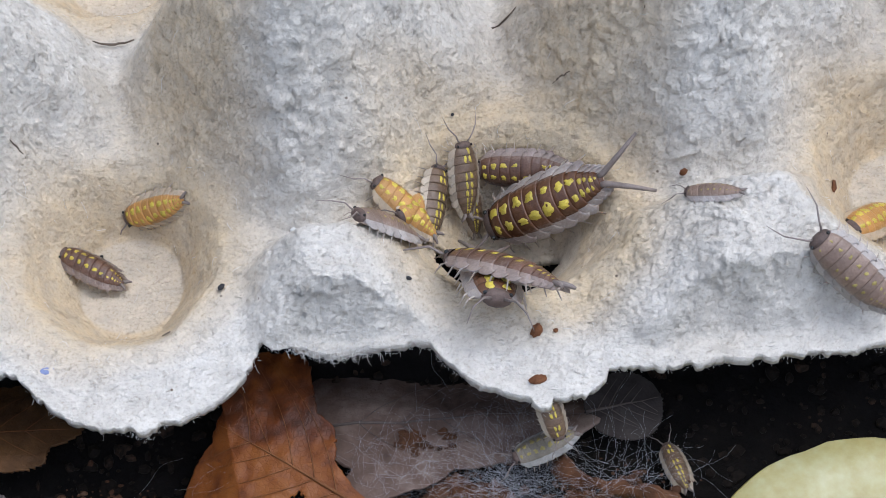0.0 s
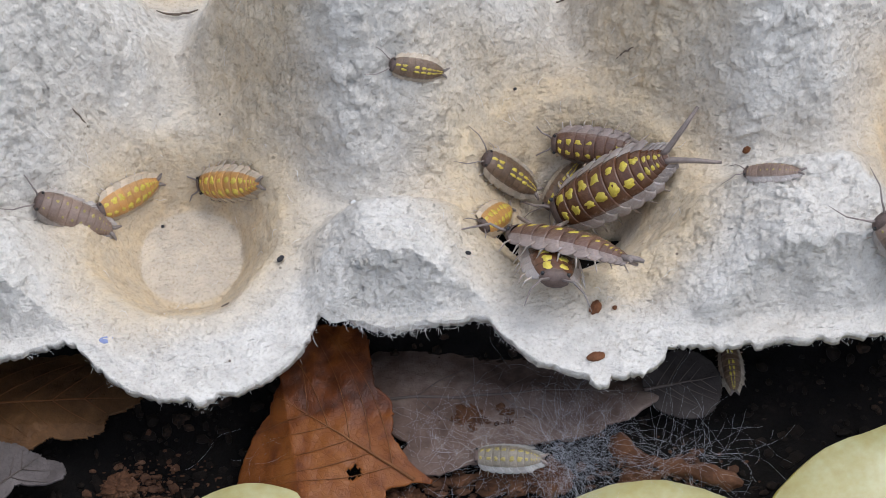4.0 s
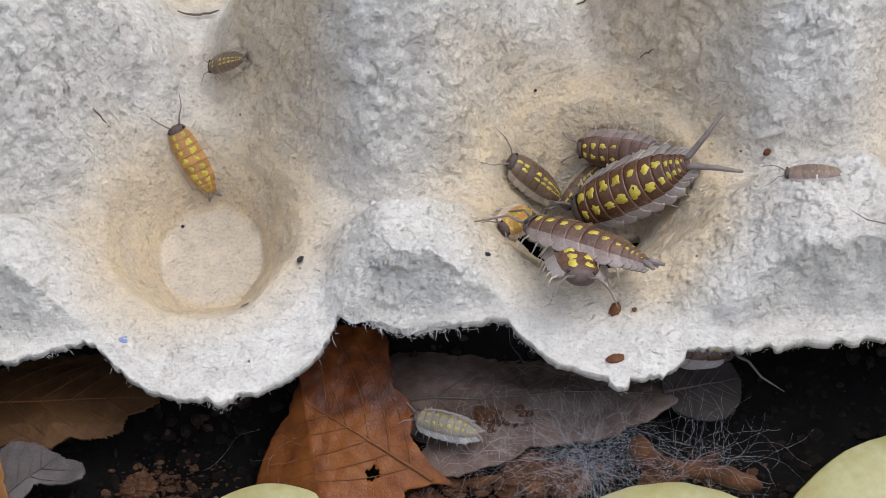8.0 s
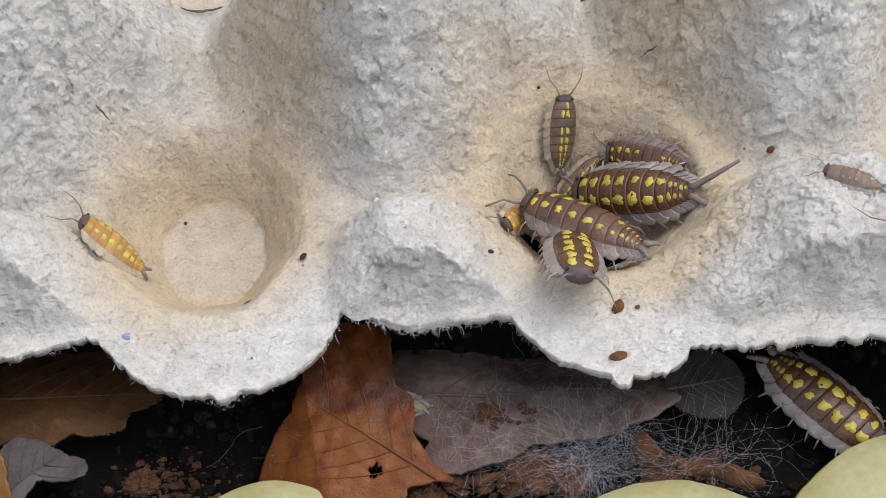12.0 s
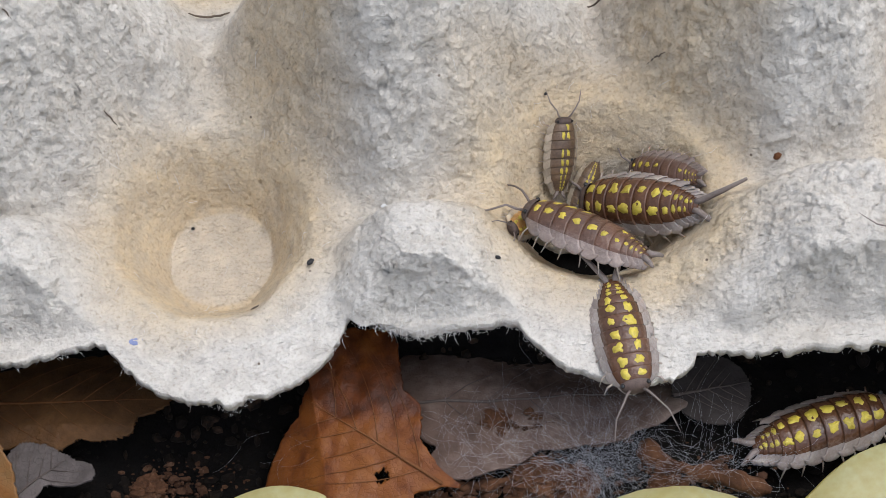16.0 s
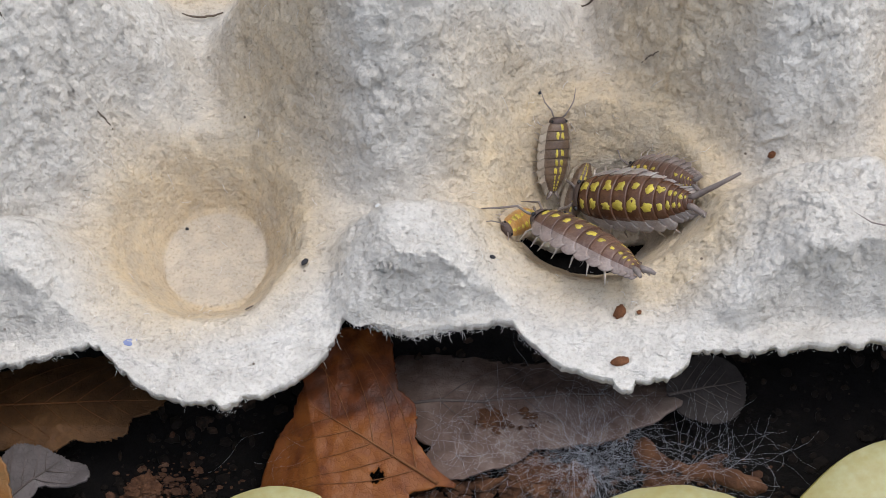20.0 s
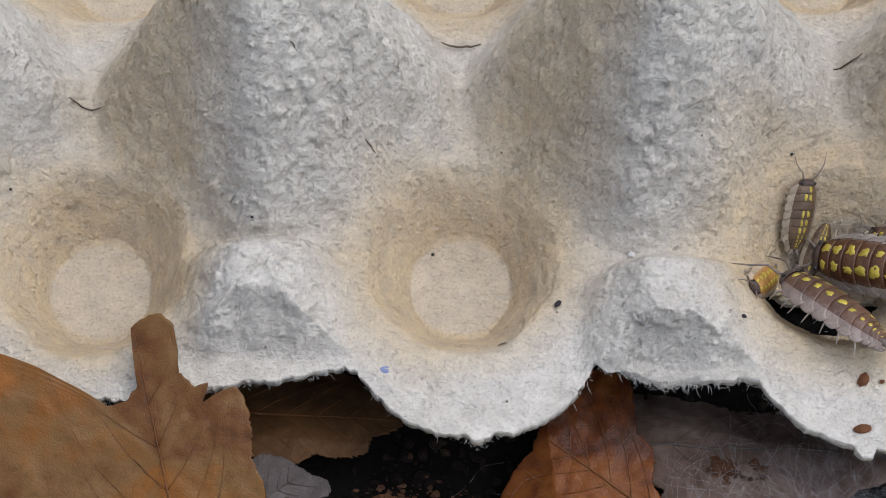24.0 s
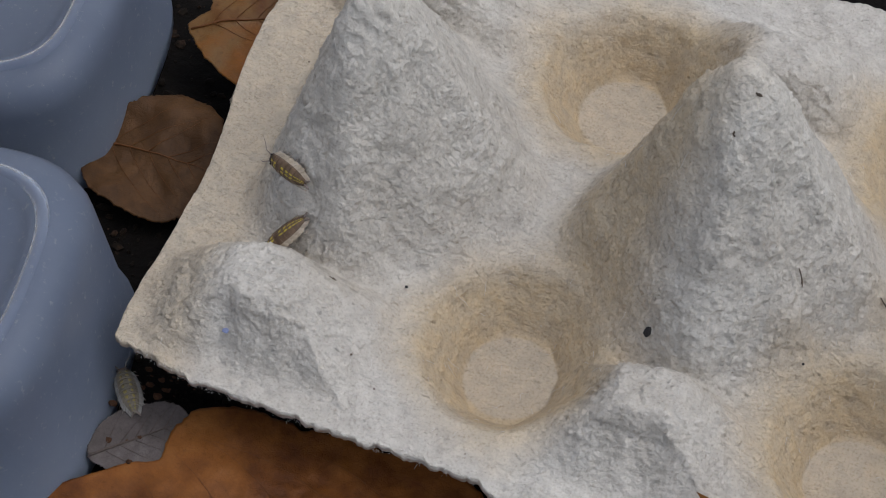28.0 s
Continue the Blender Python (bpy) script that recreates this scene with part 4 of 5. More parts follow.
# ---- small bits ----
def build_bits():
    pellet = simple("brown_pellet", [(0.3, (0.08, 0.03, 0.013)), (0.7, (0.20, 0.085, 0.036))], 900, 0.7)
    dark = simple("dark_crumb", [(0.3, (0.02, 0.02, 0.025)), (0.7, (0.06, 0.055, 0.05))], 900, 0.7)
    ob0 = {}
    for name, mat, x, y, rx, ry, turn, label in (
            ("seed", pellet, 4.7, -1.67, 0.09, 0.06, 60, "brown husk lying on the carton's flange"),
            ("seed", pellet, 4.92, -1.7, 0.03, 0.025, 10, "tiny brown husk on the carton's flange"),
            ("seed", pellet, 4.64, -2.3, 0.11, 0.055, 5, "flat brown seed husk on the carton's flange"),
            ("seed", pellet, 6.68, 0.13, 0.05, 0.04, 30, "orange crumb on the carton"),
            ("seed", pellet, 8.53, 0.07, 0.11, 0.04, 65, "brown pellet in the cup"),
            ("crumb", dark, -0.42, 0.5, 0.022, 0.02, 0, "tiny dark speck on the cup's floor"), ("crumb", dark, 2.16, 0.83, 0.02, 0.016, 0, "tiny dark speck on the pulp"),
            ("crumb", dark, 4.05, 1.3, 0.024, 0.018, 20, "tiny dark speck above the cup"), ("crumb", dark, -2.57, 0.32, 0.02, 0.016, 0, "tiny dark speck on the pulp"),
            ("crumb", dark, -11.01, 0.41, 0.025, 0.02, 0, "tiny dark speck in the cup"), ("crumb", dark, -5.62, 0.95, 0.02, 0.018, 0, "tiny dark speck on the pulp"),
            ("crumb", dark, -7.62, 0.54, 0.085, 0.055, 50, "black crumb stuck to the carton"),
            ("crumb", dark, 1.11, -0.63, 0.05, 0.03, 40, "dark green crumb in the cup"),
            ("crumb", dark, 3.31, -0.95, 0.045, 0.025, 10, "dark green crumb on the bump")):
        bm = bmesh.new()
        bmesh.ops.create_icosphere(bm, subdivisions=3, radius=1)
        for v in bm.verts:
            k = 1 + 0.3 * noise.noise(v.co * 1.7 + Vector((x, y, 0))) + 0.15 * noise.noise(v.co * 4)
            v.co = Vector((v.co.x * rx * k * CM, v.co.y * ry * k * CM, v.co.z * min(rx, ry) * 0.7 * k * CM))
        for f in bm.faces:
            f.smooth = True
        me = bpy.data.meshes.new(name)
        bm.to_mesh(me)
        bm.free()
        me.materials.append(mat)
        ob = new(name, me)
        xx, yy = np.array([x]), np.array([y])
        z = float(carton_height(xx, yy)[0])
        gx = float((carton_height(xx + 0.1, yy) - carton_height(xx - 0.1, yy))[0]) / 0.2
        gy = float((carton_height(xx, yy + 0.1) - carton_height(xx, yy - 0.1))[0]) / 0.2
        q = Vector((0, 0, 1)).rotation_difference(Vector((-gx, -gy, 1)))
        ob.matrix_world = Matrix.Translation((x * CM, y * CM, (z + 0.02) * CM)) @ q.to_matrix().to_4x4() @ pose(0, 0, 0, 0, 0, turn)
        tagged(ob, label, "crumb" if name == "crumb" else "seed")
    gx, gy = np.meshgrid(np.linspace(-14.5, 10, 700), np.linspace(-2.7, 5, 220))
    gz = carton_height(gx, gy)

    def quick(px, py):
        return float(gz[min(int((py + 2.7) / 7.7 * 219 + 0.5), 219), min(max(int((px + 14.5) / 24.5 * 699 + 0.5), 0), 699)])
    ex = np.linspace(-14.5, 10, 1500)
    ey = front_edge(ex)

    def edge_at(px):
        return float(np.interp(px, ex, ey))
    shell = simple("white_shell", [(0.3, (0.55, 0.54, 0.52)), (0.7, (0.72, 0.71, 0.69))], 400, 0.6)
    bm = bmesh.new()
    bmesh.ops.create_icosphere(bm, subdivisions=3, radius=0.0022)
    for v in bm.verts:
        v.co = Vector((v.co.x * 0.6, v.co.y * 1.2, v.co.z * 0.25)) * (1 + 0.5 * noise.noise(v.co * 700))
    me = bpy.data.meshes.new("shell_fragment")
    bm.to_mesh(me)
    bm.free()
    me.materials.append(shell)
    ob = new("shell_fragment", me)
    ob.matrix_world = pose(-0.1548, -0.0008, -0.0105, 10, 5, 35)
    tagged(ob, "small white fragment of shell on the soil", "shell fragment")
    # torn fibres along the rim
    fibre = simple("torn_fibre", [(0.3, (0.62, 0.59, 0.54)), (0.7, (0.74, 0.71, 0.66))], 400, 0.9)
    rr = random.Random(4)
    bm = bmesh.new()
    for _ in range(2600):
        x = rr.uniform(-14.2, 9.5)
        y = edge_at(x) + rr.uniform(-0.02, 0.08)
        z = quick(x, y) - rr.uniform(0.0, 0.15)
        ln, a = rr.uniform(0.012, 0.05) * (2.6 if rr.random() < 0.06 else 1), rr.uniform(-2.6, -0.5)
        p = Vector((x, y, z))
        pts = [p]
        for k in range(3):
            a += rr.uniform(-0.6, 0.6)
            p = p + Vector((math.cos(a), math.sin(a), rr.uniform(-0.5, 0.25))) * ln / 3
            pts.append(p)
        tube(bm, [q * CM for q in pts], [0.00003, 0.000025, 0.00002, 0.000012], 3)
    for _ in range(650):
        x = rr.gauss(2.55, 0.5)
        y = edge_at(x) + rr.uniform(-0.03, 0.32) * rr.random()
        p = Vector((x, y, quick(x, max(y, edge_at(x) + 0.03)) + rr.uniform(-0.08, 0.03)))
        ln, a, bend = rr.uniform(0.06, 0.2), rr.uniform(0, math.tau), rr.uniform(-0.9, 0.9)
        pts = [p]
        for k in range(4):
            a += bend
            p = p + Vector((math.cos(a), math.sin(a), rr.uniform(-0.15, 0.2))) * ln / 4
            pts.append(p)
        tube(bm, [q * CM for q in pts], [0.00003, 0.000028, 0.000025, 0.00002, 0.000012], 3)
    fo = part("edge_fuzz", bm, fibre, carton_ob, "fuzzy torn paper fibres along the cut edge")
    fo["kind"] = "stuff"
    # loose surface fibres
    bm = bmesh.new()
    for _ in range(800):
        x, y = rr.uniform(-14, 9.5), rr.uniform(-1.9, 4.5)
        if y < edge_at(x) + 0.1:
            continue
        ln, a = rr.uniform(0.04, 0.16), rr.uniform(0, math.tau)
        pts = []
        for k in range(4):
            px, py = x + math.cos(a) * ln * k / 3, y + math.sin(a) * ln * k / 3
            a += rr.uniform(-0.4, 0.4)
            pz = quick(px, py) + 0.03 + 0.03 * math.sin(k)
            pts.append(Vector((px, py, pz)) * CM)
        tube(bm, pts, [0.00002, 0.000028, 0.000028, 0.000015], 3)
    fo = part("pulp_fuzz", bm, fibre, carton_ob, "loose pale fibres on the pulp")
    fo["kind"] = "stuff"
    tear = simple("dark_tear", [(0.3, (0.10, 0.075, 0.055)), (0.7, (0.18, 0.14, 0.105))], 500, 0.9)
    blue = simple("blue_fleck", [(0.3, (0.20, 0.23, 0.38)), (0.7, (0.28, 0.31, 0.46))], 900, 0.8)

    def on_carton(px, py, up=0.0):
        return Vector((px, py, float(carton_height(np.array([px]), np.array([py]))[0]) + up)) * CM
    for x, y, a, ln, w in ((-0.03, 3.03, 3, 0.5, 0.016), (4.76, 2.55, -4, 0.45, 0.013), (-4.75, 2.09, -8, 0.4, 0.012), (-1.13, 1.22, -30, 0.15, 0.012), (0.42, -1.1, 25, 0.09, 0.011),
                           (-1.96, 1.52, -20, 0.11, 0.01), (5.38, 1.46, -12, 0.22, 0.012), (1.75, 1.99, 70, 0.09, 0.012), (-6.82, 2.13, 15, 0.07, 0.02), (-7, 1.77, -60, 0.04, 0.014),
                           (-11.79, -0.16, 10, 0.07, 0.012), (-10.19, 1.77, 60, 0.06, 0.01), (2.01, 1.21, -35, 0.11, 0.011), (-3.3, 1.23, 20, 0.03, 0.014), (6.41, 1.41, 40, 0.11, 0.012),
                           (-5.9, 1.49, -40, 0.12, 0.011), (-11.87, 2.64, 30, 0.39, 0.012), (1.1, 1.09, -50, 0.08, 0.01), (-8.61, 1.62, -25, 0.09, 0.01)):
        bm = bmesh.new()
        pts = []
        for k in range(9):
            t = k / 8 - 0.5
            px = x + ln * t * math.cos(radians(a)) + 0.03 * noise.noise((k * 0.9, x, 0))
            py = y + ln * t * math.sin(radians(a)) + 0.025 * noise.noise((k * 1.6, y, 4))
            pts.append(on_carton(px, py, 0.002))
        tube(bm, pts, [w * CM * (0.35 + 0.65 * math.sin(math.pi * (k + 0.6) / 9.2)) for k in range(9)], 6)
        part("tear", bm, tear, carton_ob, "short dark tear in the pulp")
    bm = bmesh.new()
    bmesh.ops.create_icosphere(bm, subdivisions=2, radius=0.04 * CM)
    for v in bm.verts:
        v.co = Vector((v.co.x, v.co.y * 0.8, v.co.z * 0.5)) * (1 + 0.3 * noise.noise(v.co * 4000)) + on_carton(2.02, -0.02, 0.03)
    part("fleck", bm, shell, carton_ob, "white paper fleck")
    for x, y, r in ((-0.97, -1.47, 0.05), (-0.90, -1.45, 0.035), (-12.9, -1.25, 0.04)):
        bm = bmesh.new()
        bmesh.ops.create_icosphere(bm, subdivisions=2, radius=r * CM)
        for v in bm.verts:
            v.co = Vector((v.co.x * 1.3, v.co.y, v.co.z * 0.35)) * (1 + 0.3 * noise.noise(v.co * 4000)) + on_carton(x, y, 0.02)
        part("fleck", bm, blue, carton_ob, "blue paper fleck")
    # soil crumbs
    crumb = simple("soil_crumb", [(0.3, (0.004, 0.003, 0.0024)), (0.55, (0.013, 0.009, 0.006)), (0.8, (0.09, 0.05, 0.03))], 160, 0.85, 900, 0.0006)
    base = bmesh.new()
    bmesh.ops.create_icosphere(base, subdivisions=1, radius=1)
    bv = [v.co.copy() for v in base.verts]
    bf = [[v.index for v in f.verts] for f in base.faces]
    base.free()
    vs, fs = [], []
    for _ in range(5200):
        if rr.random() < 0.25:
            x, y = rr.uniform(-19, -13.5), rr.uniform(-3, 7)
        else:
            x, y = rr.uniform(-14, 9), rr.uniform(-4.6, -1.0)
        s = 0.02 + 0.07 * rr.random() ** 3
        z = soil_height(x, y) + s * 0.3
        o = len(vs)
        sx, sy, sz = s * rr.uniform(0.7, 1.6), s * rr.uniform(0.7, 1.4), s * rr.uniform(0.5, 1)
        for c in bv:
            k = rr.uniform(0.75, 1.2)
            vs.append(((x + c.x * sx * k) * CM, (y + c.y * sy * k) * CM, (z + c.z * sz * k) * CM))
        fs += [[o + i for i in f] for f in bf]
    me = bpy.data.meshes.new("soil_crumbs")
    me.from_pydata(vs, [], fs)
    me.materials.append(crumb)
    tagged(new("soil_crumbs", me), "loose dark soil crumbs and bark bits", "soil crumbs", kind="stuff")
    vs, fs = [], []
    for _ in range(1500):
        c = rr.choice(((3.0, -3.15, 0.7, 0.16), (3.7, -3.05, 0.35, 0.2), (5.3, -3.2, 0.7, 0.18), (3.2, -2.45, 0.5, 0.14), (4.1, -2.5, 0.35, 0.1), (-0.7, -2.8, 0.5, 0.3), (-13.9, 0.2, 0.4, 1.6)))
        x, y = rr.gauss(c[0], c[2] * 0.6), rr.gauss(c[1], c[3] * 0.7)
        s = 0.012 + 0.042 * rr.random() ** 2.5
        z = -0.62 + rr.uniform(-0.1, 0.12)
        o = len(vs)
        sx, sy, sz = s * rr.uniform(0.7, 2.0), s * rr.uniform(0.6, 1.3), s * rr.uniform(0.4, 1)
        for q in bv:
            k = rr.uniform(0.7, 1.25)
            vs.append(((x + q.x * sx * k) * CM, (y + q.y * sy * k) * CM, (z + q.z * sz * k) * CM))
        fs += [[o + i for i in f] for f in bf]
    me = bpy.data.meshes.new("bark_bits")
    me.from_pydata(vs, [], fs)
    me.materials.append(simple("bark_bit", [(0.3, (0.02, 0.009, 0.005)), (0.55, (0.07, 0.033, 0.017)), (0.8, (0.20, 0.12, 0.075))], 260, 0.85, 900, 0.0005))
    tagged(new("bark_bits", me), "crumbled reddish-brown bits of rotten bark", "bark bits", kind="stuff")
    # mould threads
    web = simple("mould_thread", [(0.3, (0.34, 0.34, 0.36)), (0.7, (0.52, 0.52, 0.54))], 300, 0.8)
    bm = bmesh.new()
    for cx, cy, sx, sy, cnt in ((4.2, -3.0, 0.5, 0.32, 420), (3.0, -2.8, 0.7, 0.3, 150), (5.4, -3.2, 0.6, 0.22, 120), (1.3, -2.6, 0.6, 0.45, 45), (4.4, -1.9, 1.2, 0.3, 40)):
        for _ in range(cnt):
            x, y = rr.gauss(cx, sx * 0.6), rr.gauss(cy, sy * 0.6)
            z = rr.uniform(-0.55, -0.3)
            a, ln = rr.uniform(0, math.tau), rr.uniform(0.3, 1.1)
            pts = []
            bend = rr.uniform(-0.35, 0.35)
            for k in range(12):
                pts.append(Vector((x, y, z)) * CM)
                a += bend + rr.uniform(-0.35, 0.35)
                bend *= rr.choice((0.9, 0.9, -1.0))
                x, y, z = x + math.cos(a) * ln / 11, y + math.sin(a) * ln / 11, z + rr.uniform(-0.02, 0.02)
            tube(bm, pts, [0.000007] * 12, 3)
    ob = part("mould_threads", bm, web, None)
    tagged(ob, "fine white mould threads over leaves and soil", "mould threads", kind="stuff")
    # twig and bark lumps
    wood = simple("rotten_wood", [(0.3, (0.03, 0.012, 0.006)), (0.55, (0.10, 0.046, 0.022)), (0.8, (0.22, 0.12, 0.07))], 260, 0.85, 1500, 0.0008)
    for pts, r, label in (([(2.2, -2.95), (2.9, -3.12), (3.4, -3.02), (4.0, -3.12)], 0.11, "thin reddish-brown twig lying on the soil"),
                          ([(4.75, -2.75), (4.95, -3.0), (5.5, -3.2), (6.2, -3.5)], 0.16, "rotten brown root lying on the soil")):
        bm = bmesh.new()
        ctr = [Vector((np.interp(t, range(len(pts)), [p[0] for p in pts]), np.interp(t, range(len(pts)), [p[1] for p in pts]), 0)) for t in np.linspace(0, len(pts) - 1, 90)]
        ctr = [Vector((p.x, p.y + 0.03 * noise.noise(p * 5), -0.55 + 0.03 * noise.noise(p * 3))) for p in ctr]
        tube(bm, [p * CM for p in ctr], [r * CM * (0.6 + 0.35 * noise.noise(p * 4)) * min(1, (i + 2) / 9, (92 - i) / 9) for i, p in enumerate(ctr)], 16)
        for v in bm.verts:
            g = v.co * 100
            v.co += Vector((0, noise.noise(g * 5), noise.noise(g * 5 + Vector((7, 0, 0))))) * 0.0005 + noise.noise_vector(g * 14) * 0.0002
        me = bpy.data.meshes.new("twig")
        bm.to_mesh(me)
        bm.free()
        me.materials.append(wood)
        tagged(new("twig", me), label, "twig")
    for x, y, s in ((3.5, -3.05, 0.26), (3.95, -3.15, 0.22), (3.1, -2.3, 0.16), (4.25, -2.55, 0.14), (-1.05, -2.75, 0.16), (2.3, -3.3, 0.2), (5.0, -3.35, 0.2)):
        bm = bmesh.new()
        bmesh.ops.create_icosphere(bm, subdivisions=4, radius=1)
        for v in bm.verts:
            k = 1 + 0.4 * noise.noise(v.co * 1.3 + Vector((x, y, 0))) + 0.35 * noise.noise(v.co * 3.5) + 0.25 * noise.noise(v.co * 9)
            v.co = Vector((v.co.x * s * 1.2, v.co.y * s, v.co.z * s * 0.75)) * k * CM
        me = bpy.data.meshes.new("bark_lump")
        bm.to_mesh(me)
        bm.free()
        me.materials.append(wood)
        ob = new("bark_lump", me)
        ob.location = (x * CM, y * CM, (-0.6) * CM)
        tagged(ob, "crumbly reddish-brown lump of rotten bark", "bark", "bark lumps on the soil")


build_leaves()
build_slices()
build_tubs()
build_bits()

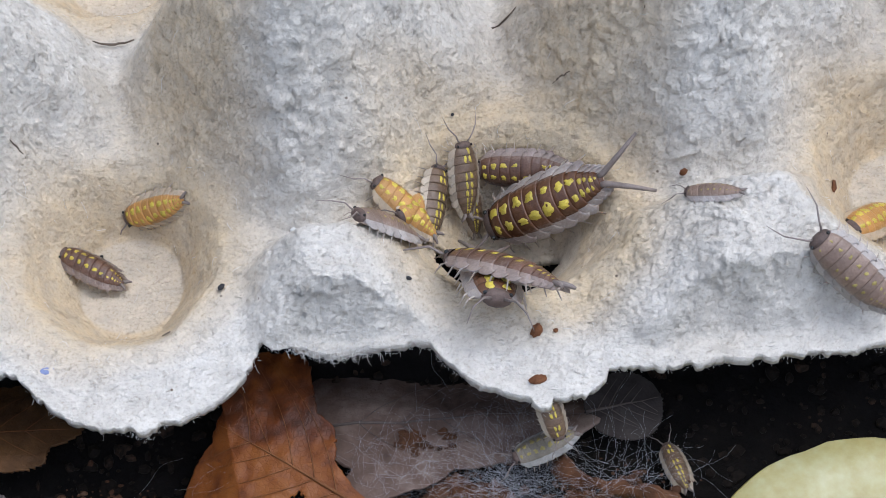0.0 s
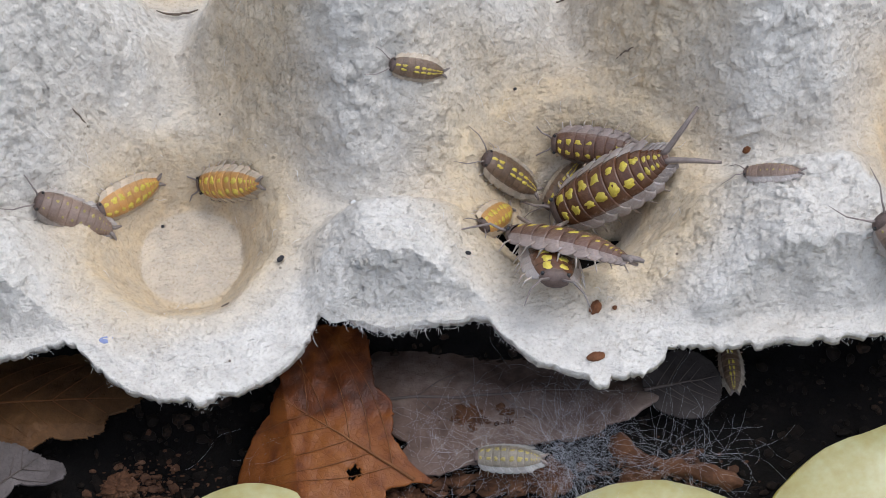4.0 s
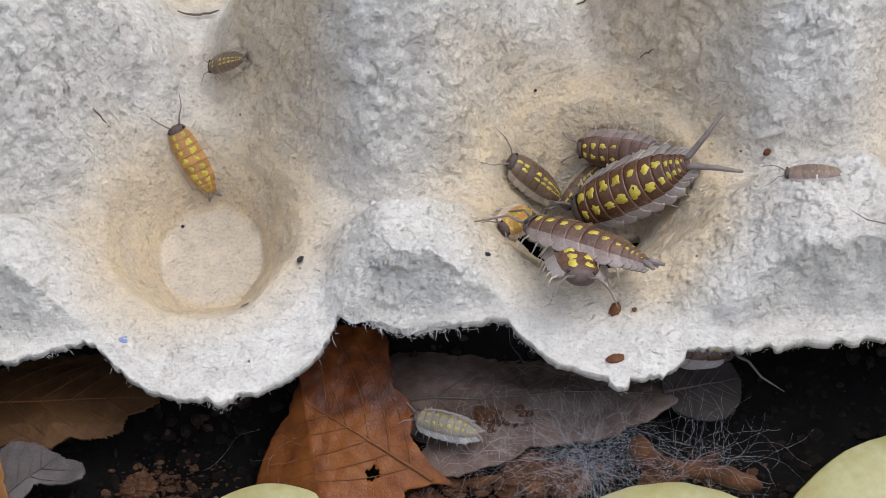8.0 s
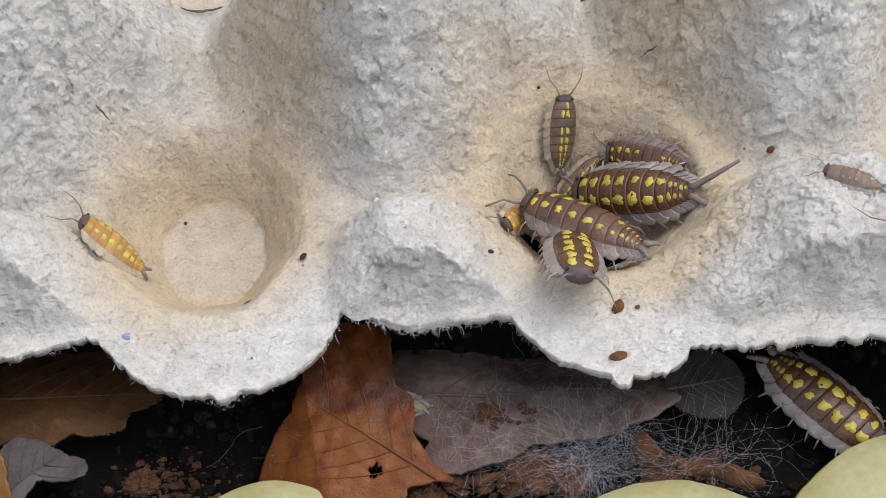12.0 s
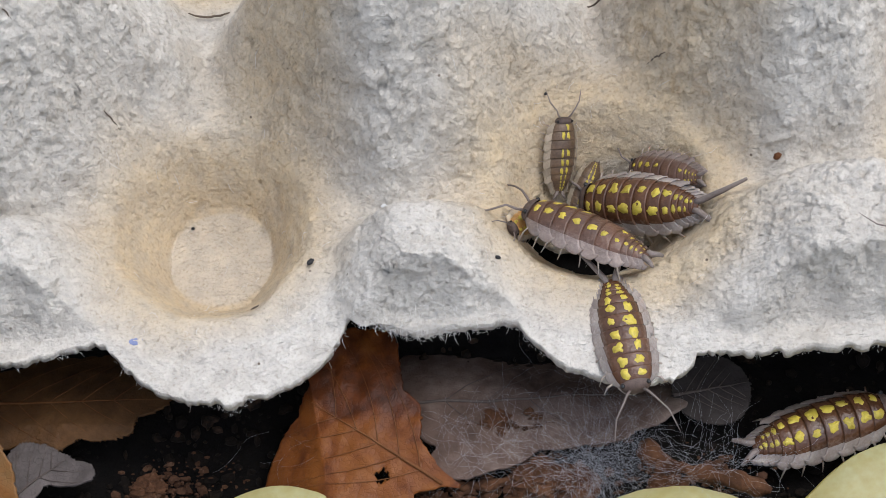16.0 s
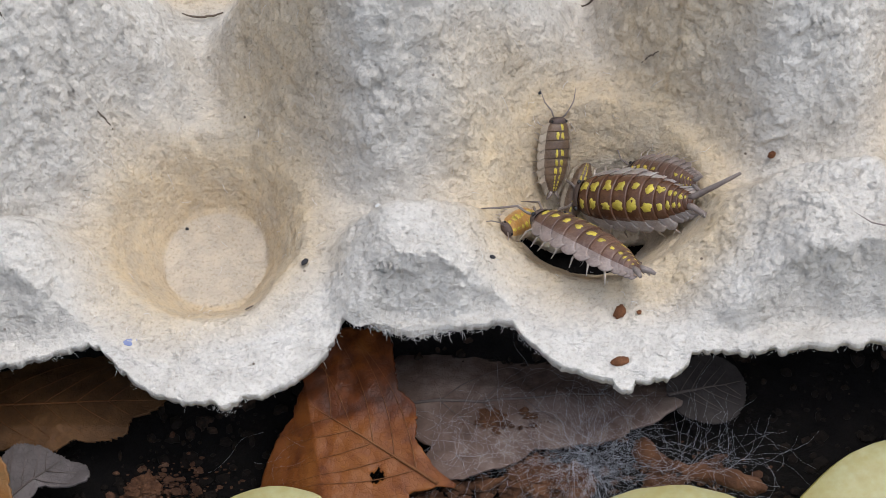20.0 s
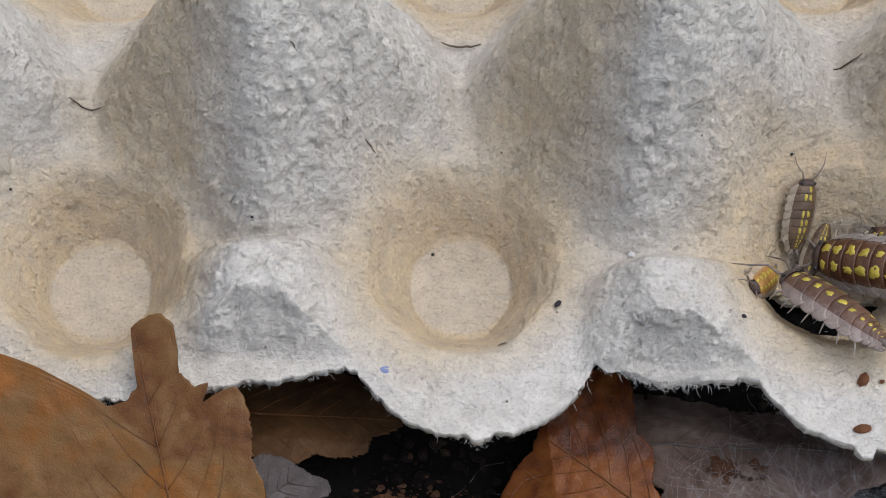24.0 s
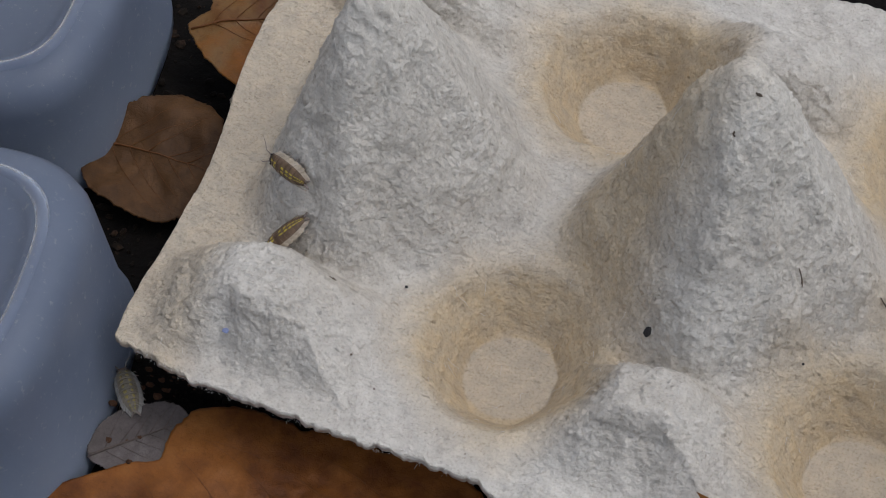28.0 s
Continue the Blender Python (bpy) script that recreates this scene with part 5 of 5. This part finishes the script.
# ---- what moves ----
# kind, length, rows of seconds, place and turn
ROWS = [
    ('walker', 'grey', 0.0105, [(0, 0.0307, -0.0033, 0.0106, 33, -49, -173), (0.3, 0.0274, -0.0057, 0.0149, 26, -9, 153), (0.6, 0.0268, -0.0047, 0.0164, 23, -30, -157), (1, 0.0208, -0.0063, 0.0169, 10, 28, -179), (1.3, 0.0155, -0.0025, 0.0077, 29, 21, -165), (1.6, 0.0094, -0.0051, 0.0055, 7, 47, 159), (2, 0.0036, -0.0041, -0.0012, 13, 28, 172), (2.3, 0.0020, -0.0052, 0.0000, 14, 16, 172), (2.6, 0.0020, -0.0051, 0.0009, 8, 18, 156), (3, -0.0020, -0.0046, 0.0010, 0, 0, 145), (3.3, -0.0058, -0.0031, 0.0010, 32, -8, 134), (3.5, -0.0085, -0.0007, 0.0017, 16, -54, 164), (4.2, -0.0157, 0.0036, 0.0082, -29, -30, 167), (5, -0.0251, 0.0039, 0.0131, -61, 1, 168), (5.5, -0.0326, 0.0071, 0.0100, -55, 28, 157), (7.5, -0.0501, 0.0021, 0.0010, 4, 0, 90), (8.7, -0.0495, 0.0220, 0.0089, 59, -5, 90), (9.9, -0.0500, 0.0460, 0.0010, 1, 0, 90), (11.1, -0.0500, 0.0660, 0.0055, 0, 0, 90), (12.1, -0.0500, 0.0800, -0.0010, 0, 0, 90), (13, -0.0500, 0.0950, -0.0025, 0, 0, 90)]),
    ('amber_one', 'amber', 0.0095, [(0, 0.0035, 0.0088, 0.0021, -49, 33, 170), (0.3, 0.0021, 0.0085, 0.0007, -45, 30, -179), (0.6, 0.0043, 0.0089, 0.0028, -49, 35, 165), (1, -0.0001, 0.0094, 0.0014, -54, 14, -173), (1.3, -0.0020, 0.0091, 0.0011, -53, 11, -165), (1.6, -0.0030, 0.0086, 0.0008, -51, 7, -155), (2, -0.0031, 0.0084, 0.0005, -49, 14, -146), (2.5, -0.0039, 0.0080, 0.0004, -50, 13, -134), (3, -0.0052, 0.0073, 0.0010, -56, 2, -132), (3.3, -0.0064, 0.0069, 0.0021, -57, -14, -137), (3.5, -0.0068, 0.0070, 0.0022, -57, -17, -139), (4.5, -0.0093, 0.0064, 0.0047, -54, -25, -143), (5.5, -0.0113, 0.0053, 0.0062, -40, -38, -153), (6, -0.0125, 0.0054, 0.0073, -28, -42, -172), (6.5, -0.0155, 0.0063, 0.0100, -53, -36, -171), (7, -0.0208, 0.0050, 0.0139, -60, -27, -167), (7.5, -0.0291, 0.0070, 0.0135, -62, 28, 154), (8, -0.0382, 0.0112, 0.0083, -53, 30, 153), (10, -0.0441, 0.0021, 0.0010, 0, 0, 90), (11.2, -0.0422, 0.0194, 0.0128, -48, -48, 90), (12.4, -0.0440, 0.0460, 0.0010, 0, 0, 90), (13.6, -0.0440, 0.0660, 0.0055, 0, 0, 90), (14.6, -0.0440, 0.0800, -0.0010, 0, 0, 90), (15.5, -0.0440, 0.0950, -0.0025, 0, 0, 90)]),
    ('brown_one', 'brown', 0.0088, [(0, -0.0053, 0.0024, -0.0005, 7, -12, 149), (0.3, -0.0086, 0.0009, 0.0013, 15, -55, 161), (0.6, -0.0078, 0.0038, 0.0007, 5, -53, 150), (1, -0.0114, 0.0016, 0.0053, 29, -42, 140), (1.3, -0.0132, 0.0028, 0.0068, 6, -30, 150), (1.6, -0.0149, 0.0032, 0.0075, -16, -26, 151), (2, -0.0173, 0.0045, 0.0098, -51, -31, -172), (2.3, -0.0212, 0.0037, 0.0123, -54, -29, -170), (2.6, -0.0267, 0.0043, 0.0127, -61, 20, 162), (3.2, -0.0369, 0.0092, 0.0075, -52, 32, 152), (5.2, -0.0471, 0.0021, 0.0010, 0, 0, 90), (6.4, -0.0465, 0.0219, 0.0091, -21, -3, 90), (7.6, -0.0470, 0.0460, 0.0010, 0, 0, 90), (8.8, -0.0470, 0.0660, 0.0055, 0, 0, 90), (9.8, -0.0470, 0.0800, -0.0010, 0, 0, 90), (10.7, -0.0470, 0.0950, -0.0025, 0, 0, 90)]),
    ('amber_two', 'amber', 0.0100, [(0, 0.0331, 0.0015, 0.0070, 14, -30, 140), (0.5, 0.0341, 0.0037, 0.0068, -3, -48, 159), (1, 0.0299, 0.0036, 0.0088, -43, -35, 170), (1.3, 0.0275, 0.0039, 0.0106, -55, -29, -177), (1.6, 0.0244, 0.0034, 0.0123, -60, -19, -174), (2, 0.0200, 0.0037, 0.0122, -61, 17, 168), (2.3, 0.0165, 0.0055, 0.0101, -53, 42, 160), (2.6, 0.0135, 0.0063, 0.0077, -41, 35, 171), (3, 0.0113, 0.0055, 0.0068, -17, 29, 172), (3.3, 0.0077, 0.0064, 0.0039, -42, 43, 164), (3.5, 0.0069, 0.0067, 0.0039, -52, 32, 150), (4.5, 0.0034, 0.0080, 0.0011, -49, 32, 165), (5.5, 0.0008, 0.0078, -0.0002, -35, 27, -166), (6, -0.0003, 0.0063, -0.0003, -16, 7, -157), (6.5, 0.0003, 0.0081, 0.0001, -44, -8, 162), (7, -0.0005, 0.0090, 0.0012, -49, -22, 161), (7.5, -0.0010, 0.0103, 0.0022, -48, -39, 151), (8, -0.0018, 0.0115, 0.0035, -24, -51, 122), (8.5, -0.0033, 0.0091, 0.0017, -55, -3, -164), (9, -0.0052, 0.0075, 0.0010, -55, 21, -120), (9.5, -0.0051, 0.0060, -0.0002, -40, 23, -105), (10, -0.0046, 0.0042, -0.0003, -13, 0, -97), (10.5, -0.0053, 0.0028, -0.0009, -15, -3, -101), (11, -0.0062, 0.0001, -0.0010, -22, -22, -132), (11.5, -0.0087, -0.0027, 0.0017, 25, -54, 165), (12, -0.0121, -0.0022, 0.0063, 25, -41, 148), (12.5, -0.0157, 0.0002, 0.0067, 36, -5, 137), (13.2, -0.0238, 0.0029, 0.0129, -45, -15, 171), (14, -0.0373, 0.0097, 0.0075, -53, 31, 151), (16, -0.0461, 0.0021, 0.0010, 0, 0, 90), (17.2, -0.0448, 0.0208, 0.0108, -51, -23, 90), (18.4, -0.0460, 0.0460, 0.0010, 0, 0, 90), (19.6, -0.0460, 0.0660, 0.0055, 0, 0, 90), (20.6, -0.0460, 0.0800, -0.0010, 0, 0, 90), (21.5, -0.0460, 0.0950, -0.0025, 0, 0, 90)]),
    ('small_one', 'striped', 0.0072, [(0, 0.0415, 0.0056, -0.0006, 16, -45, 94), (1, 0.0373, 0.0075, 0.0059, 22, -42, 94), (1.5, 0.0394, 0.0120, 0.0083, -11, -53, 124), (2, 0.0383, 0.0128, 0.0103, -49, -34, -178), (2.5, 0.0366, 0.0124, 0.0122, -49, -40, -177), (3, 0.0340, 0.0115, 0.0153, -48, -46, -174), (3.5, 0.0316, 0.0106, 0.0182, -51, -45, -165), (4.5, 0.0265, 0.0095, 0.0218, -53, -16, 176), (5.5, 0.0210, 0.0094, 0.0235, -53, -11, 175), (6, 0.0175, 0.0118, 0.0217, -51, 7, 154), (6.5, 0.0146, 0.0131, 0.0214, -52, 21, 150), (7, 0.0100, 0.0162, 0.0178, -49, 36, 164), (7.5, 0.0074, 0.0177, 0.0147, -44, 42, 158), (8, 0.0043, 0.0189, 0.0121, -28, 41, 154), (8.5, -0.0003, 0.0204, 0.0097, -10, -12, -169), (9, -0.0045, 0.0183, 0.0119, -44, -28, -135), (9.5, -0.0075, 0.0160, 0.0126, -53, -8, -141), (10, -0.0104, 0.0136, 0.0132, -54, -9, -142), (10.5, -0.0143, 0.0103, 0.0148, -55, -11, -145), (11, -0.0192, 0.0071, 0.0157, -53, 9, -163), (11.5, -0.0247, 0.0048, 0.0152, -47, 0, -175), (12, -0.0321, 0.0070, 0.0106, -43, 28, 167), (13, -0.0458, 0.0114, 0.0039, -46, 0, -179), (15, -0.0491, 0.0021, 0.0010, 0, 0, 90), (16.2, -0.0486, 0.0223, 0.0087, 0, 0, 90), (17.4, -0.0490, 0.0460, 0.0010, 0, 0, 90), (18.6, -0.0490, 0.0660, 0.0055, 0, 0, 90), (19.6, -0.0490, 0.0800, -0.0010, 0, 0, 90), (20.5, -0.0490, 0.0950, -0.0025, 0, 0, 90)]),
    ('climber', 'striped', 0.0092, [(0, 0.0408, 0.0067, 0.0043, 28, -45, 87), (0.5, 0.0402, 0.0072, 0.0051, 36, -40, 76), (1, 0.0399, 0.0099, 0.0062, 26, -49, 85), (1.5, 0.0418, 0.0095, 0.0045, 30, -46, 72), (2, 0.0431, 0.0135, 0.0069, 28, -40, 67), (2.5, 0.0445, 0.0175, 0.0088, 37, 2, 87), (3, 0.0456, 0.0257, 0.0090, 21, 0, 84), (3.5, 0.0473, 0.0413, -0.0006, -2, 29, 86), (4.5, 0.0493, 0.0604, 0.0063, 4, -35, 80)]),
    ('dark_one', 'striped', 0.0095, [(0, 0.0365, 0.0029, 0.0054, 51, -10, 77), (0.5, 0.0375, 0.0036, 0.0045, 48, -19, 79), (1, 0.0377, 0.0037, 0.0040, 45, -28, 87), (1.5, 0.0381, 0.0044, 0.0035, 23, -48, 116), (2, 0.0384, 0.0044, 0.0029, -15, -51, 164), (3, 0.0384, 0.0047, 0.0031, -20, -50, 169), (8, 0.0390, 0.0046, 0.0023, -16, -50, 163), (9.5, 0.0388, 0.0051, 0.0029, -27, -46, 175), (10, 0.0400, 0.0056, 0.0023, -38, -39, -177), (10.25, 0.0403, 0.0056, 0.0020, 52, -7, 46), (10.5, 0.0411, 0.0067, 0.0032, 52, 5, 29), (11, 0.0412, 0.0078, 0.0047, 53, -5, 31), (11.5, 0.0427, 0.0080, 0.0040, 50, -20, 36), (12, 0.0426, 0.0091, 0.0048, 23, -49, 78), (14.5, 0.0415, 0.0077, 0.0036, 29, -46, 79), (20.5, 0.0414, 0.0075, 0.0035, 30, -45, 78)]),
    ('spotted_adult', 'adult', 0.0165, [(0, 0.0509, 0.0025, 0.0030, -26, 31, 179), (1, 0.0490, 0.0018, 0.0020, -13, 20, -171), (3, 0.0512, 0.0015, 0.0028, -18, 32, -174), (6, 0.0514, 0.0016, 0.0030, -20, 33, -176), (8, 0.0515, 0.0016, 0.0029, -22, 33, -179), (9, 0.0512, 0.0013, 0.0025, -21, 30, 178), (9.5, 0.0510, 0.0004, 0.0024, -19, 27, 168), (11, 0.0513, 0.0007, 0.0027, -27, 27, 159), (14.5, 0.0511, -0.0002, 0.0026, -23, 26, 153), (20.5, 0.0511, 0.0003, 0.0026, -25, 26, 154)]),
    ('brown_adult', 'brown', 0.0162, [(0, 0.0435, -0.0124, 0.0116, 57, 24, 144), (1, 0.0433, -0.0129, 0.0114, 61, 13, 153), (3, 0.0442, -0.0125, 0.0115, 57, 22, 149), (8, 0.0442, -0.0111, 0.0106, 44, 13, 147), (9, 0.0439, -0.0099, 0.0097, 39, 9, 150), (10, 0.0436, -0.0069, 0.0070, 25, 6, 151), (11, 0.0442, -0.0059, 0.0061, 17, 9, 146), (14.5, 0.0433, -0.0070, 0.0072, 26, 5, 147), (17, 0.0433, -0.0072, 0.0074, 28, 6, 147), (18.5, 0.0435, -0.0081, 0.0078, 32, 11, 141), (20, 0.0437, -0.0096, 0.0088, 40, 17, 135), (20.5, 0.0437, -0.0093, 0.0084, 39, 17, 134)]),
    ('faced_adult', 'adult', 0.0150, [(0, 0.0423, -0.0120, 0.0098, -15, -40, -89), (1, 0.0419, -0.0123, 0.0095, -14, -38, -89), (3, 0.0420, -0.0123, 0.0097, -13, -38, -89), (8, 0.0428, -0.0121, 0.0098, -13, -40, -88), (11, 0.0427, -0.0123, 0.0097, -13, -39, -87), (12.5, 0.0422, -0.0120, 0.0097, -15, -40, -89), (14.5, 0.0430, -0.0133, 0.0086, -1, -30, -89), (14.8, 0.0436, -0.0138, 0.0081, 0, -27, -89), (15.2, 0.0442, -0.0150, 0.0086, 0, -20, -87), (15.5, 0.0450, -0.0156, 0.0064, 1, -17, -84), (15.8, 0.0462, -0.0181, 0.0057, 1, -11, -84), (16.1, 0.0466, -0.0211, 0.0075, 1, 1, -84), (16.4, 0.0462, -0.0243, 0.0093, 1, 13, -85), (16.7, 0.0471, -0.0236, 0.0057, 2, 57, -80), (17, 0.0470, -0.0260, 0.0042, 17, 77, 13), (17.3, 0.0497, -0.0263, -0.0002, 0, 37, 78), (17.6, 0.0529, -0.0132, -0.0073, 0, 2, 79), (18, 0.0548, -0.0064, -0.0057, 0, -2, 78), (18.6, 0.0576, -0.0034, -0.0060, 1, -2, 73), (20, 0.0583, -0.0047, -0.0056, 1, -2, 65)]),
    ('wedged_one', 'striped', 0.0075, [(0, 0.0472, 0.0058, 0.0005, -21, 27, -145), (3, 0.0453, 0.0047, -0.0013, -10, 10, -129), (8, 0.0452, 0.0048, -0.0011, -14, 9, -136), (11, 0.0446, 0.0051, -0.0004, -27, 9, -139), (17, 0.0442, 0.0047, -0.0009, -17, 12, -115), (20.5, 0.0440, 0.0046, -0.0010, -17, 11, -114)]),
    ('low_one', 'amber', 0.0085, [(0, 0.0345, 0.0021, 0.0062, -44, -31, -133), (3, 0.0362, -0.0015, 0.0037, -38, -39, -125), (8, 0.0362, -0.0022, 0.0039, -37, -40, -124), (17, 0.0362, -0.0018, 0.0037, -36, -41, -127), (20.5, 0.0361, -0.0020, 0.0038, -36, -41, -127)]),
    ('pale_one', 'brown', 0.0110, [(0, 0.0481, 0.0080, 0.0032, -53, 3, 170), (1, 0.0473, 0.0077, 0.0026, -52, 6, 176), (3, 0.0493, 0.0074, 0.0031, -53, 4, 162), (8, 0.0504, 0.0069, 0.0033, -52, 11, 160), (11, 0.0524, 0.0054, 0.0036, -50, 18, 150), (17, 0.0546, 0.0027, 0.0043, -43, 32, 143), (20.5, 0.0547, 0.0022, 0.0043, -43, 32, 140)]),
    ('ridge_one', 'grey', 0.0068, [(0, 0.0687, -0.0068, 0.0161, 20, 20, 161), (1, 0.0684, -0.0066, 0.0157, 21, 25, 159), (3, 0.0683, -0.0068, 0.0161, 19, 23, 161), (5, 0.0687, -0.0069, 0.0160, 18, 19, 162), (6, 0.0700, -0.0064, 0.0163, 24, 19, 158), (8, 0.0707, -0.0071, 0.0163, 15, 4, 173), (11, 0.0726, -0.0077, 0.0165, 3, 2, 152), (12, 0.0743, -0.0085, 0.0165, 0, 0, 154), (13, 0.0770, -0.0067, 0.0158, 39, -12, 137), (14.5, 0.0853, 0.0027, 0.0017, -16, -57, -167)]),
    ('cup_one', 'amber', 0.0110, [(0, 0.0891, -0.0034, -0.0006, -3, -32, -143)]),
    ('bump_one', 'grey', 0.0125, [(0, 0.0828, -0.0169, 0.0138, -37, -35, 142)]),
    ('crossing_one', 'pale', 0.0080, [(0, 0.0465, -0.0271, -0.0025, 0, -0, -161), (0.5, 0.0441, -0.0282, -0.0025, 0, -0, -157), (1, 0.0426, -0.0285, -0.0025, 0, -0, -151), (1.5, 0.0407, -0.0298, -0.0025, 0, -0, -151), (2, 0.0389, -0.0308, -0.0025, 0, -0, -159), (2.5, 0.0376, -0.0311, -0.0025, 0, -0, -167), (3, 0.0367, -0.0308, -0.0025, 0, -0, 176), (3.5, 0.0365, -0.0307, -0.0025, 0, -0, 176), (4.5, 0.0338, -0.0297, -0.0025, 0, -0, 164), (5.5, 0.0321, -0.0284, -0.0025, 0, -0, 155), (6.5, 0.0301, -0.0274, -0.0025, 0, -0, 149), (7.5, 0.0280, -0.0253, -0.0025, 0, -0, 157), (8, 0.0264, -0.0251, -0.0025, 0, -0, 158), (8.5, 0.0262, -0.0245, -0.0025, 0, -0, 159), (9.5, 0.0239, -0.0227, -0.0042, 0, -0, 158), (10.5, 0.0232, -0.0220, -0.0050, 0, -0, 162), (11.2, 0.0222, -0.0216, -0.0055, 0, -0, 163), (12, 0.0199, -0.0200, -0.0062, 0, -0, 160), (13, 0.0176, -0.0159, -0.0070, 0, -0, 128), (15, 0.0185, -0.0072, -0.0072, 0, -0, 81)]),
    ('rim_one', 'striped', 0.0070, [(0, 0.0474, -0.0256, 0.0041, 0, 36, -76), (0.5, 0.0472, -0.0257, 0.0017, 0, 52, -60), (1, 0.0454, -0.0260, -0.0012, 0, -0, 18), (1.5, 0.0467, -0.0237, -0.0022, 0, -0, 32), (2.2, 0.0495, -0.0185, -0.0032, 0, -0, 53), (4, 0.0516, -0.0118, -0.0032, 0, -0, 65)]),
    ('soil_one', 'striped', 0.0065, [(0, 0.0620, -0.0287, -0.0090, 0, -0, 105), (0.5, 0.0626, -0.0281, -0.0090, 0, -0, 104), (1, 0.0618, -0.0274, -0.0090, 0, -0, 106), (2, 0.0617, -0.0275, -0.0090, 0, -0, 105), (2.6, 0.0617, -0.0272, -0.0090, 0, -0, 104), (3.2, 0.0619, -0.0244, -0.0090, 0, -0, 97), (4, 0.0630, -0.0184, -0.0090, 0, -0, 89), (5, 0.0641, -0.0116, -0.0090, 0, -0, 85)]),
    ('large_adult', 'adult', 0.0172, [(0, 0.0627, -0.0017, -0.0077, -0, -0, -21), (4, 0.0647, -0.0079, -0.0077, -0, -0, -22), (6, 0.0680, -0.0169, -0.0077, -0, -0, -22), (7, 0.0603, -0.0137, -0.0077, -0, -0, -19), (8, 0.0532, -0.0140, -0.0077, -0, -0, -16), (8.6, 0.0577, -0.0157, -0.0077, -0, -0, -19), (9.5, 0.0674, -0.0218, -0.0077, -0, -0, -25), (10.5, 0.0695, -0.0229, -0.0077, -0, -0, -39), (11, 0.0698, -0.0236, -0.0077, -0, -0, -39), (12, 0.0703, -0.0247, -0.0077, -0, -0, -49), (12.5, 0.0706, -0.0257, -0.0077, -0, -0, -56), (13.5, 0.0725, -0.0291, -0.0077, -0, -0, -57), (14.5, 0.0714, -0.0311, -0.0077, -0, -0, -49), (15, 0.0719, -0.0309, -0.0077, -0, -0, -40), (15.5, 0.0706, -0.0298, -0.0077, -0, -0, -9), (16.1, 0.0689, -0.0266, -0.0077, 0, -0, 15), (17, 0.0720, -0.0242, -0.0077, 0, -0, 31), (17.6, 0.0731, -0.0234, -0.0077, 0, -0, 50), (18.2, 0.0769, -0.0202, -0.0077, 0, -0, 59), (18.8, 0.0808, -0.0103, -0.0077, 0, -0, 68), (20.5, 0.0805, -0.0076, -0.0077, 0, -0, 69)]),
    ('left_one', 'striped', 0.0075, [(25.6, -0.1056, 0.0054, 0.0072, 22, -21, 124), (26, -0.1064, 0.0036, 0.0074, 22, -16, 125), (26.5, -0.1055, 0.0065, 0.0070, 6, -21, 150), (27, -0.1159, 0.0066, 0.0153, -52, -48, -167), (27.5, -0.1221, 0.0072, 0.0192, -63, -12, 159), (28, -0.1279, 0.0094, 0.0194, -65, 10, 154)]),
    ('left_two', 'striped', 0.0072, [(26, -0.1157, 0.0003, 0.0102, -9, -45, -116), (27, -0.1255, 0.0042, 0.0129, -40, 42, -172), (27.5, -0.1262, 0.0042, 0.0123, -24, 47, -154), (28, -0.1267, 0.0036, 0.0124, 2, 35, -139)]),
    ('corner_one', 'pale', 0.0075, [(27.5, -0.1436, -0.0177, -0.0060, 0, -0, 135), (28, -0.1440, -0.0176, -0.0060, 0, -0, 130)]),
]


def motions():
    for nick, kind, length, rows in ROWS:
        ob = woodlouse(kind, length, {"spotted_adult": 0.34, "faced_adult": 0.3, "large_adult": 0.1}.get(nick, 0.07))
        keys = [(t, pose(*p)) for t, *p in rows]
        if keys[0][0] > 0:
            keys.insert(0, (0, keys[0][1]))
        if keys[-1][0] < 28:
            keys.append((28, keys[-1][1]))
        walk(ob, keys)


motions()
